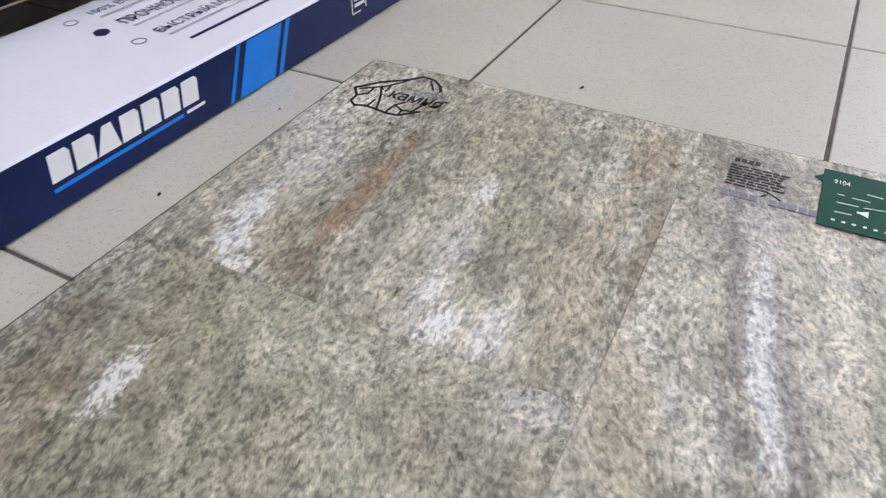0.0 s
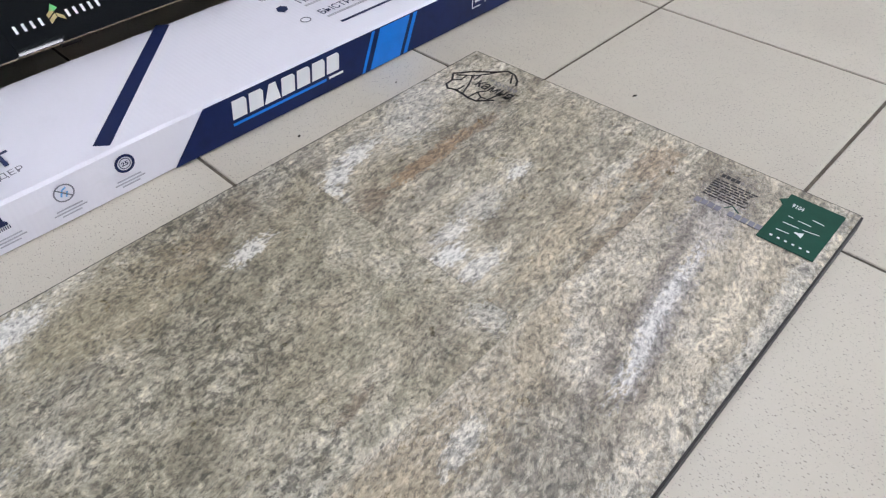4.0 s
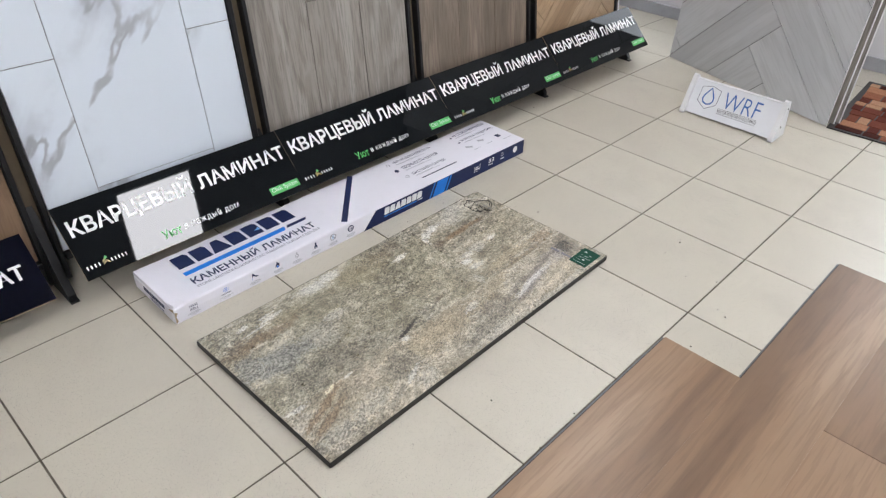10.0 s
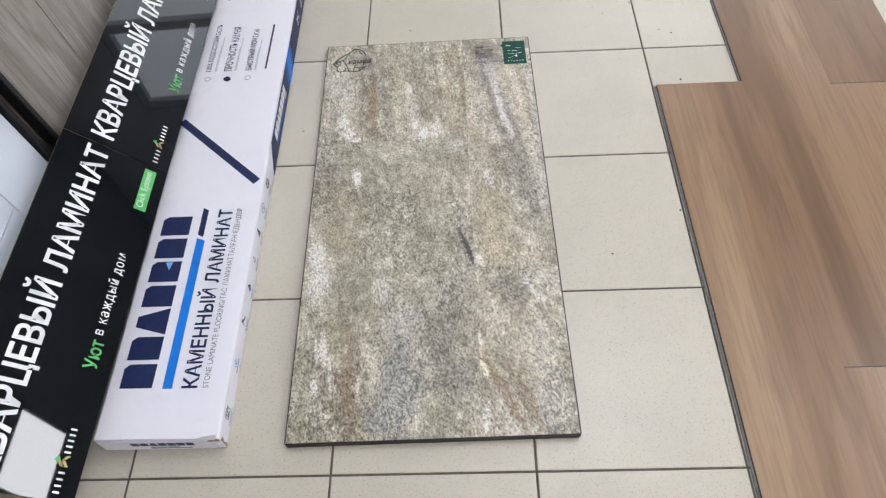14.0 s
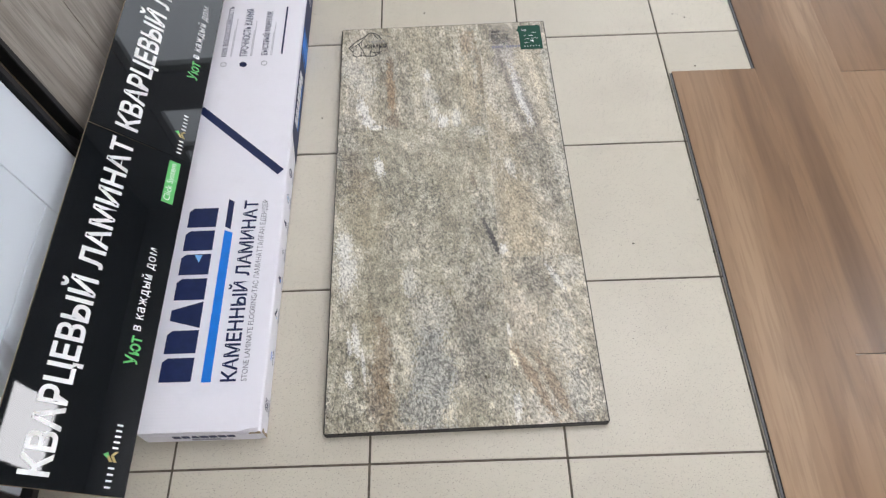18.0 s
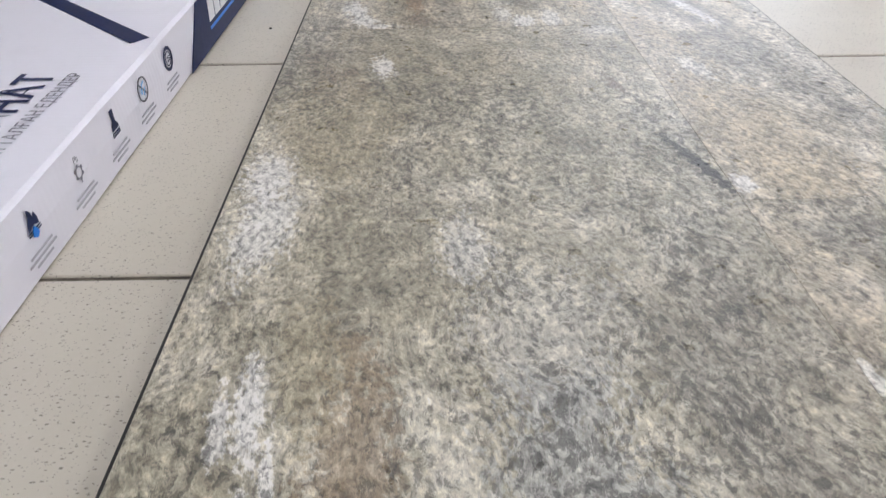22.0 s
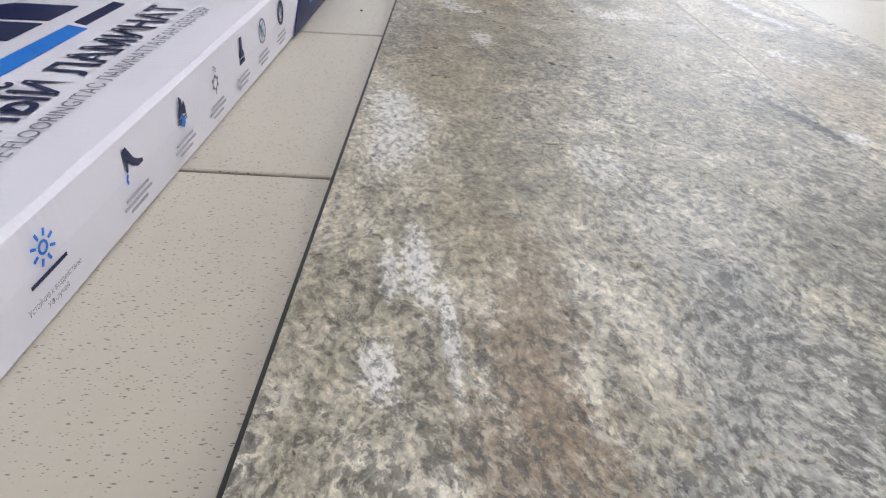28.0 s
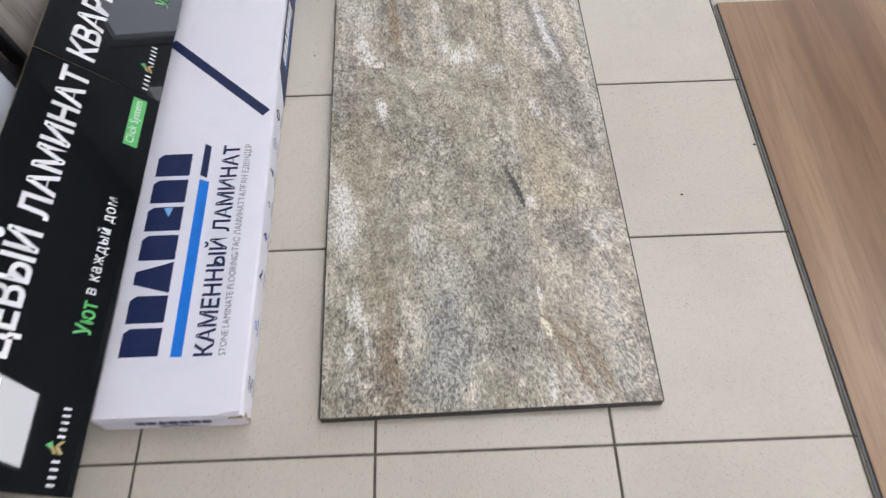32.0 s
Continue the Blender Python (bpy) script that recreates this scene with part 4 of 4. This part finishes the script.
part("lettering", icon(0.722, words("25", 0.7165, 0.0410, 0.011, 0.007, 0.02)), INK, carton)
part("face_icon", icon(0.126, join(stroke([(0.112, 0.028), (0.140, 0.028), (0.140, 0.054), (0.112, 0.054)], 0.002, 0, 0.0004, True), bars(0.116, 0.032, 0.02, 0.008, 2), disc(0.119, 0.047, 0.003, 8), disc(0.127, 0.047, 0.003, 8), disc(0.134, 0.047, 0.003, 8))), INK, carton)
for c in (0.126, 0.337, 0.421, 0.497, 0.572, 0.645, 0.722):
    parts("small_print", [on(S1, slab(c - 0.008 - w / 2, c - 0.008 + w / 2, z, z + 0.0018, 0, 0.0004)) for w, z in ((0.032, 0.0205), (0.040, 0.0160), (0.024, 0.0115))], PALE_INK, carton)
parts("mark_block", [on(ENDM, b) for b in blocks(-0.40, 0.030, 0.13, 0.016)], INK, carton)
parts("small_print", [on(ENDM, b) for b in bar_list(-0.365, 0.012, 0.09, 0.014, 2)], GREY_INK, carton)

# the carton has sunk a little towards its near end
for ob in carton.children_recursive:
    for v in ob.data.vertices:
        v.co.z *= 0.90 + 0.10 * min(1.0, max(0.0, (v.co.y - 0.25) / 0.55))

# ---- rack with leaning sample panels and the sign boards at its foot ----
BAY = 0.78
LEAN = math.tan(radians(7))


def panel_frame(y):
    """Local axes of a leaning panel: x along the wall, y up the panel, z out of its face."""
    c, s = math.cos(radians(7)), math.sin(radians(7))
    bx = -0.655 + 0.25 * LEAN
    return Matrix(((0, -s, c, bx), (1, 0, 0, y), (0, c, s, 0), (0, 0, 0, 1)))


def rack_bay(y, name_label):
    t = thing("display_bay", name_label, "display rack", panel_frame(y), group="display rack bays")
    for side in (-0.018, 0.712):
        part("upright", slab(side, side + 0.016, 0.02, 2.35, -0.085, 0.012, 0.002, 1), DARK_STEEL, t)
    part("backing", slab(0.729, 0.761, 0.05, 2.3, -0.085, -0.016), OLIVE, t, "brown backing strip")
    part("bottom_shelf", slab(0, 0.712, 0.085, 0.105, -0.08, 0.02, 0.002, 1), DARK_STEEL, t)
    part("top_rail", slab(0, 0.712, 2.32, 2.35, -0.085, 0.005, 0.002, 1), DARK_STEEL, t)
    return t


def clip_rect(bm, x0, x1, y0, y1):
    for co, no in (((x0, 0, 0), (-1, 0, 0)), ((x1, 0, 0), (1, 0, 0)), ((0, y0, 0), (0, -1, 0)), ((0, y1, 0), (0, 1, 0))):
        g = bm.verts[:] + bm.edges[:] + bm.faces[:]
        r = bmesh.ops.bisect_plane(bm, geom=g, plane_co=co, plane_no=no, clear_outer=True, dist=1e-6)
        cut = [e for e in r["geom_cut"] if isinstance(e, bmesh.types.BMEdge)]
        if cut:
            bmesh.ops.holes_fill(bm, edges=cut, sides=0)
    return bm


def sample_panel(y, label, mat, cuts, joint=JOINT, z=0.0):
    """cuts: (x0, x1, y0, y1) of every piece on the panel."""
    t = thing("sample_panel", label, "sample panel", panel_frame(y), group="leaning sample panels")
    part("backing", slab(0.002, 0.710, 0.106, 2.31, -0.014, -0.0045), joint, t)
    for x0, x1, y0, y1 in cuts:
        part("plank", slab(x0 + 0.0012, x1 - 0.0012, y0 + 0.0012, y1 - 0.0012, -0.0044, 0, 0.001, 1), mat, t)
    return t


def up(z):
    return z / math.cos(radians(7))


rack_bay(-0.067, "black steel display bay holding the marble-look panel")
rack_bay(-0.067 + BAY, "black steel display bay holding the grey wood-look panel")
rack_bay(-0.067 + 2 * BAY, "black steel display bay holding the taupe wood-look panel")
rack_bay(-0.067 + 3 * BAY, "black steel display bay holding the oak herringbone panel")
rack_bay(-0.067 - BAY, "black steel display bay holding the brown wood-look panel")
j1, j0 = up(0.657), up(0.262)
sample_panel(-0.067, "white marble-look laminate panel with grey veins and thin grey joints", MARBLE, [
    (0.002, 0.157, 0.107, j1), (0.002, 0.157, j1, j1 + 0.81), (0.002, 0.157, j1 + 0.81, 2.30), (0.157, 0.557, 0.107, j0), (0.157, 0.557, j0, j0 + 0.81), (0.157, 0.557, j0 + 0.81, j0 + 1.62),
    (0.557, 0.710, 0.107, j1), (0.557, 0.710, j1, j1 + 0.81), (0.557, 0.710, j1 + 0.81, 2.30)])
sample_panel(-0.067 + BAY, "grey wood-look laminate panel of upright planks", GREY_WOOD, [
    (0.002, 0.240, 0.107, 1.35), (0.002, 0.240, 1.35, 2.30), (0.240, 0.478, 0.107, j1), (0.240, 0.478, j1, 1.86), (0.478, 0.710, 0.107, 1.1), (0.478, 0.710, 1.1, 2.30)], OLIVE)
sample_panel(-0.067 + 2 * BAY, "taupe wood-look laminate panel of upright planks", TAUPE_WOOD, [
    (0.002, 0.240, 0.107, 1.2), (0.002, 0.240, 1.2, 2.30), (0.240, 0.478, 0.107, 1.6), (0.240, 0.478, 1.6, 2.30), (0.478, 0.710, 0.107, 0.95), (0.478, 0.710, 0.95, 2.30)], OLIVE)
sample_panel(-0.067 - BAY, "brown wood-look laminate panel of upright planks", BROWN_WOOD, [
    (0.002, 0.240, 0.107, 1.2), (0.002, 0.240, 1.2, 2.30), (0.240, 0.478, 0.107, 1.6), (0.240, 0.478, 1.6, 2.30), (0.478, 0.710, 0.107, 0.95), (0.478, 0.710, 0.95, 2.30)], OLIVE)


def herringbone(t, mat, x0, x1, y0, y1, w, long, z0, z1, shift=(0, 0)):
    """Planks laid at 45 degrees, clipped to a panel."""
    c = math.sqrt(0.5)
    cx, cy = (x0 + x1) / 2 + shift[0], (y0 + y1) / 2 + shift[1]
    n = int(round(long / w))
    for i in range(-14, 15):
        for j in range(-4, 5):
            for kind in (0, 1):
                # the classic lattice: step (w, w) along, (long, -long) across
                px, py = i * w + j * long, i * w - j * long
                r = (px, px + long, py, py + w) if kind == 0 else (px + long - long, px + w - 0.0, py + w, py + w + long)
                a, b, e, d = r
                g = 0.0017
                bm = slab(a + g, b - g, e + g, d - g, z0, z1)
                bm.transform(Matrix.Translation((cx, cy, 0)) @ Matrix(((-c, c, 0, 0), (-c, -c, 0, 0), (0, 0, 1, 0), (0, 0, 0, 1))))
                xs, ys = [v.co.x for v in bm.verts], [v.co.y for v in bm.verts]
                if max(xs) < x0 or min(xs) > x1 or max(ys) < y0 or min(ys) > y1:
                    bm.free()
                    continue
                clip_rect(bm, x0, x1, y0, y1)
                if len(bm.faces) < 4:
                    bm.free()
                    continue
                turn = Matrix.Rotation(radians(45 if kind == 1 else -45), 4, "Z")
                bm.transform(turn.inverted())
                part("plank", bm, mat, t).matrix_basis = turn


oakp = thing("sample_panel", "oak-look laminate panel laid in a herringbone pattern", "sample panel", panel_frame(-0.067 + 3 * BAY), group="leaning sample panels")
part("backing", slab(0.002, 0.710, 0.106, 2.31, -0.014, -0.0045), OLIVE, oakp)
herringbone(oakp, OAK, 0.003, 0.709, 0.107, 1.2, 0.18, 0.72, -0.0044, 0, (0.1, -0.2))
part("upper_facing", slab(0.003, 0.709, 1.202, 2.30, -0.0044, 0, 0.001, 1), OAK, oakp)


for k in range(3):
    spare = thing("sample_panel", "thin pale-edged laminate panel standing on edge beside the oak panel", "sample panel", panel_frame(-0.067 + 3 * BAY), group="panels standing on edge")
    part("sheet", slab(0.768 + 0.020 * k, 0.775 + 0.020 * k, 0.004 + 0.012 * k, 2.1, -0.16, -0.012 - 0.012 * k, 0.0008, 1), BROWN_WOOD, spare)
    part("edge", slab(0.7685 + 0.020 * k, 0.7745 + 0.020 * k, 0.006 + 0.012 * k, 2.098, -0.012 - 0.012 * k, -0.0085 - 0.012 * k), WHITE_PVC, spare, "pale cut edge")


def sign_matrix(y, top=0.0):
    a, b = Vector((-0.442, y, 0.105)), Vector((-0.619 + top, y, 0.269))
    u = (b - a).normalized()
    z = Vector((0, 1, 0)).cross(u)
    return Matrix(((0, u.x, z.x, a.x), (1, u.y, z.y, a.y), (0, u.z, z.z, a.z), (0, 0, 0, 1)))


def sign_board(y, k):
    t = thing("sign_board", "glossy black tilted sign with white lettering below the panels", "sign", sign_matrix(y, 0.008 * y), group="black signs along the rack")
    L, W = 0.7805, 0.241
    part("backing", slab(0.0015 if k else 0.0, L - 0.0015, 0.001, W, -0.009, -0.0021, 0.0006, 1), MDF, t, "raw fibreboard backing")
    face = part("face", slab(0, L, 0.0, W - 0.0006, -0.002, 0, 0.0004, 1), SIGN_FACE, t)
    up1 = Matrix.Translation((0, 0, 0.0003))
    part("lettering", on(up1, words("КВАРЦЕВЫЙ", 0.020, 0.125, 0.392, 0.077, 0.024)), WHITE_INK, face)
    part("lettering", on(up1, words("ЛАМИНАТ", 0.436, 0.135, 0.336, 0.049, 0.024)), WHITE_INK, face)
    part("lettering", on(up1, words("Уют", 0.252, 0.027, 0.063, 0.028, 0.02)), GREEN_INK, face, "green lettering")
    part("lettering", on(up1, words("в каждый дом", 0.327, 0.030, 0.197, 0.026, 0.004, 0.0, 1.15)), WHITE_INK, face)
    part("green_field", slab(0.648, 0.766, 0.024, 0.051, 0.0002, 0.0006), GREEN_INK, face, "bright green field")
    part("lettering", on(Matrix.Translation((0, 0, 0.0007)), words("Click System", 0.655, 0.028, 0.104, 0.020, 0.0)), WHITE_INK, face)
    parts("name_bar", [on(up1, slab(b, b + 0.0036, 0.029, 0.040, 0, 0.0004)) for b in [0.013 + 0.0115 * i for i in range(4)] + [0.085 + 0.0108 * i for i in range(5)]], WHITE_INK, face)
    leaf = Matrix.Translation((-0.0115, -0.006, 0.0003))
    part("leaf_mark", on(leaf, join(prism([(0.072, 0.033), (0.083, 0.040), (0.083, 0.046), (0.072, 0.039)], 0, 0.0004), prism([(0.072, 0.041), (0.083, 0.048), (0.083, 0.054), (0.072, 0.047)], 0, 0.0004),
                                    prism([(0.084, 0.040), (0.092, 0.033), (0.092, 0.039), (0.084, 0.046)], 0, 0.0004))), GOLD_INK, face, "gold leaf mark")
    part("leaf_mark", on(leaf, prism([(0.078, 0.051), (0.084, 0.060), (0.090, 0.052), (0.084, 0.049)], 0, 0.0004)), GREEN_INK, face, "green leaf mark")
    for bx in (0.06, L - 0.10):
        part("bracket", slab(bx, bx + 0.03, 0.004, 0.15, -0.030, -0.0092, 0.001, 1), DARK_STEEL, t)
    return t


for k in range(4):
    sign_board(-0.073 + 0.7805 * k, k)
# the feet under the signs
for k in range(5):
    y = -0.105 + BAY * k
    foot = thing("rack_foot", "black steel foot of the rack", "rack foot", pose(0, y, 0), group="rack feet")
    part("leg", prism([(-0.70, 0.0), (-0.525, 0.0), (-0.525, 0.022), (-0.555, 0.060), (-0.655, 0.245), (-0.70, 0.30)], -0.008, 0.016, Matrix(((1, 0, 0, 0), (0, 0, -1, 0), (0, 1, 0, 0.001), (0, 0, 0, 1)))), DARK_STEEL, foot)
    part("pad", slab(-0.58, -0.512, -0.016, 0.010, 0.0, 0.006, 0.001, 1), DARK_STEEL, foot)

navy = thing("sign_board", "glossy navy tilted sign with white Cyrillic lettering", "sign", Matrix.Translation((-0.012, 0, -0.020)) @ sign_matrix(-0.918, -0.02))
part("backing", slab(0, 0.755, 0, 0.22, -0.009, -0.0021, 0.0008, 1), MDF, navy)
nface = part("face", slab(0.0006, 0.7544, 0.0006, 0.2194, -0.002, 0, 0.0006, 1), SHADED_NAVY, navy)
part("lettering", words("ЛАМИНАТ", 0.432, 0.088, 0.285, 0.046, 0.03), WHITE_INK, nface)
part("bracket", slab(0.10, 0.13, 0.004, 0.15, -0.030, -0.0092, 0.001, 1), DARK_STEEL, navy)
part("bracket", slab(0.62, 0.65, 0.004, 0.15, -0.030, -0.0092, 0.001, 1), DARK_STEEL, navy)
for y in (-0.80, -0.30):
    part("stand", on(navy.matrix_basis.inverted(), slab(-0.600, -0.565, y, y + 0.03, 0.001, 0.165, 0.001, 1)), DARK_STEEL, navy)

# ---- small white sign and the grey herringbone board at the far end ----
wrf = thing("table_sign", "small white tilted floor sign with blue lettering and badge", "sign", pose(0.030, 2.594, 0.001, 0, 0, 0))
lift = Matrix.Translation((0, 0.0, 0.004)) @ Matrix.Rotation(radians(64), 4, "X")
wface = part("face", on(lift, slab(0.02, 0.440, 0.004, 0.166, -0.004, 0, 0.001, 1)), WHITE_FACE, wrf)
for ex in (0.0, 0.440):
    cap = prism([(-0.012, 0.0), (0.118, 0.0), (0.118, 0.010), (0.086, 0.160), (0.080, 0.172), (0.070, 0.176), (0.058, 0.172), (-0.014, 0.012), (-0.015, 0.005)], ex, ex + 0.022, Matrix(((0, 0, 1, 0), (1, 0, 0, 0), (0, 1, 0, 0), (0, 0, 0, 1))))
    cap = part("end_cap", cap, WHITE_PVC, wrf)
    for sy, sz in ((0.068, 0.140), (0.040, 0.060)):
        part("screw", disc(sy, sz, 0.0045, 10, 0.0012), DARK_STEEL, cap, "dark screw head").data.transform(Matrix(((0, 0, 1, ex + (0.0221 if ex else -0.0013)), (1, 0, 0, 0), (0, 1, 0, 0), (0, 0, 0, 1))))
part("top_strip", slab(0.022, 0.440, 0.067, 0.0865, 0.1535, 0.1585, 0.001, 1), WHITE_PVC, wrf)
part("back_sheet", prism([(0.114, 0.004), (0.118, 0.004), (0.087, 0.153), (0.083, 0.153)], 0.022, 0.440, Matrix(((0, 0, 1, 0), (1, 0, 0, 0), (0, 1, 0, 0), (0, 0, 0, 1)))), WHITE_PVC, wrf)
F3 = lift @ Matrix.Translation((0, 0, 0.0004))
part("badge", on(F3, stroke([(0.105, 0.150), (0.152, 0.138), (0.152, 0.070), (0.105, 0.040), (0.058, 0.070), (0.058, 0.138)], 0.0028, 0, 0.0004, True)), GREY_INK, wface)
drop = [(0.0, 0.040), (0.011, 0.021), (0.022, 0.002), (0.024, -0.014), (0.017, -0.027), (0.0, -0.033), (-0.017, -0.027), (-0.024, -0.014), (-0.022, 0.002), (-0.011, 0.021)]
part("drop", on(F3, stroke([(0.105 + 1.08 * a, 0.098 + 1.08 * b) for a, b in drop], 0.0062, 0, 0.0004, True)), SIGN_BLUE, wface)
part("lettering", on(F3, words("WRF", 0.180, 0.066, 0.176, 0.076, -0.012)), SIGN_BLUE, wface)
part("lettering", on(F3, words("WATER RESISTANT FLOORING", 0.168, 0.042, 0.190, 0.015, 0.01)), BLACK_INK, wface)
part("rule", on(F3, slab(0.168, 0.358, 0.060, 0.0615, 0, 0.0004)), BLACK_INK, wface)
part("rule", on(F3, slab(0.168, 0.358, 0.036, 0.0375, 0, 0.0004)), BLACK_INK, wface)

ang = math.degrees(math.atan2(2.95 - 3.247, 0.597 + 0.396))
hm = pose(-0.396, 3.247, 0.002, 0, 0, ang) @ Matrix.Rotation(radians(89), 4, "X")
grey = thing("herringbone_board", "tall grey oak herringbone board with white edges, standing upright", "sample board", hm)
part("core", slab(0, 1.036, 0, 2.1, -0.012, -0.0045, 0.001, 1), WHITE_PVC, grey, "white board core")
part("joint_sheet", slab(0.001, 1.035, 0.001, 1.251, -0.0045, -0.0044), DARK_JOINT, grey, "dark joints")
herringbone(grey, HERRING, 0.002, 1.034, 0.002, 1.25, 0.205, 0.82, -0.0042, 0, (-0.020, -0.117))
part("upper_facing", slab(0.002, 1.034, 1.252, 2.098, -0.0044, 0, 0.001, 1), HERRING, grey)
for k, off in enumerate((0.05, 0.085)):
    back = thing("spare_board", "white-edged flooring board standing behind the herringbone board", "sample board", hm @ Matrix.Translation((0.04 + 0.005 * k, 0, -off)), group="boards standing behind")
    part("panel", slab(0, 1.0, 0, 2.06, -0.007, 0, 0.001, 1), GREY_WOOD, back)
    part("edge", slab(1.0, 1.003, 0, 2.06, -0.007, 0), WHITE_PVC, back, "white edge band")

rug = thing("rug", "dark red rug with a patchwork brick pattern on the tiles", "rug", pose(0.605, 2.94, 0.0, 0, 0, 4))
part("base", slab(0, 1.25, 0, 0.80, 0.0005, 0.006, 0.001, 1), BLACK_EDGE, rug, "dark bound edge")
rng = random.Random(8)
y = 0.02
while y < 0.76:
    h = rng.choice((0.055, 0.075, 0.095))
    x = 0.02 + rng.uniform(0, 0.03)
    while x < 1.20:
        w = rng.choice((0.05, 0.075, 0.09, 0.12))
        part("patch", slab(x, min(x + w, 1.23) - 0.006, y, min(y + h, 0.78) - 0.006, 0.0061, 0.0085), RUG, rug)
        x += w
    y += h

# ---- brown vinyl planks laid on the tiles ----
def vinyl_plank(x, y0, y1, left):
    t = thing("vinyl_plank", "loose brown wood-look vinyl plank laid on the tiles", "plank", pose(x, y0, 0.0005), group="loose vinyl planks")
    w, l = 0.2319, y1 - y0
    part("core", slab(0.0015, w - 0.0008, 0.001, l - 0.001, 0, 0.0042), GREY_CORE, t, "dark grey vinyl core")
    part("wear_layer", slab(0, w, 0, l, 0.0043, 0.0062, 0.00015, 1), VINYL, t)
    if left:
        part("tongue", slab(-0.0070, 0.0012, 0.004, l - 0.004, 0.0002, 0.0034, 0.0004, 1), GREY_CORE, t, "dark grey click tongue")
        part("tongue", slab(-0.0022, 0.0008, 0.004, l - 0.004, 0.0036, 0.0046), DARK_STEEL, t, "dark groove line")
    return t


vinyl_plank(0.8185, -0.570, 1.052, True)
vinyl_plank(0.8185, -2.195, -0.572, True)
vinyl_plank(1.0505, 0.200, 1.822, True)
vinyl_plank(1.0505, -1.425, 0.198, True)
vinyl_plank(1.2825, 1.030, 2.652, True)
vinyl_plank(1.2825, -0.595, 1.028, False)
vinyl_plank(1.2825, -2.22, -0.597, False)

# crumbs on the floor
rng = random.Random(3)
crumbs = []
for x, y in [(0.601, 1.542), (0.596, 1.448), (0.713, 1.375), (0.900, 1.273), (0.579, 0.255), (0.806, 0.915), (0.868, 1.29), (0.80, 0.62), (0.805, 0.47), (-0.16, 1.12), (-0.155, 0.93), (0.89, 1.075), (0.80, 1.42), (1.045, 1.46), (0.62, 0.5), (0.55, -0.2), (-0.56, -0.1)] + [(rng.uniform(-0.5, 1.2), rng.uniform(-0.6, 2.6)) for _ in range(6)]:
    if abs(x - 0.192) < 0.31 and abs(y - 0.658) < 0.61:
        continue
    r = rng.uniform(0.0016, 0.0036)
    b = bmesh.new()
    bmesh.ops.create_icosphere(b, subdivisions=1, radius=r)
    for v in b.verts:
        v.co = Vector((v.co.x * rng.uniform(0.7, 1.7), v.co.y * rng.uniform(0.5, 1.1), v.co.z * 0.5))
    b.transform(pose(x, y, r * 0.45, 0, 0, rng.uniform(0, 180)))
    crumbs.append(b)
tagged(link("floor_crumbs", join(*crumbs), DEBRIS), "dark crumbs and grit scattered on the tiles", "debris", kind="stuff")

# ---- floor ----
floor = tagged(link("floor", slab(X0, X1, Y0, Y1, -0.06, -0.0022), GROUT), "beige porcelain floor tiles with dark grout joints", "floor", kind="structure")


def tile_mesh():
    h, e = P / 2 - 0.0025, 0.0012
    bm = bmesh.new()
    rings = []
    for s, z in ((h, -0.004), (h, -0.0009), (h - e, 0.0)):
        rings.append([bm.verts.new((sx * s, sy * s, z)) for sx, sy in ((-1, -1), (1, -1), (1, 1), (-1, 1))])
    for a, b in zip(rings, rings[1:]):
        for k in range(4):
            bm.faces.new((a[k], a[(k + 1) % 4], b[(k + 1) % 4], b[k]))
    bm.faces.new(rings[-1])
    return bm


near = bpy.data.meshes.new("tile")
b = tile_mesh()
b.to_mesh(near)
b.free()
near.materials.append(TILE)
rng = random.Random(5)
far = []
i0, i1, j0, j1 = math.ceil(X0 / P) - 1, math.floor(X1 / P) + 1, math.ceil(Y0 / P) - 1, math.floor(Y1 / P) + 1
for i in range(i0, i1):
    for j in range(j0, j1):
        m = pose((i + 0.5) * P, (j + 0.5) * P, rng.uniform(-0.0003, 0), rng.uniform(-0.03, 0.03), rng.uniform(-0.03, 0.03), 0)
        if -3 <= i <= 5 and -4 <= j <= 9:
            t = new("tile", near)
            t.matrix_basis = m
            t.parent = floor
        else:
            b = tile_mesh()
            b.transform(m)
            clip_rect(b, X0, X1, Y0, Y1) if (i in (i0, i1 - 1) or j in (j0, j1 - 1)) else None
            far.append(b)
part("tile_field", join(*far), TILE, floor)["kind"] = "stuff"
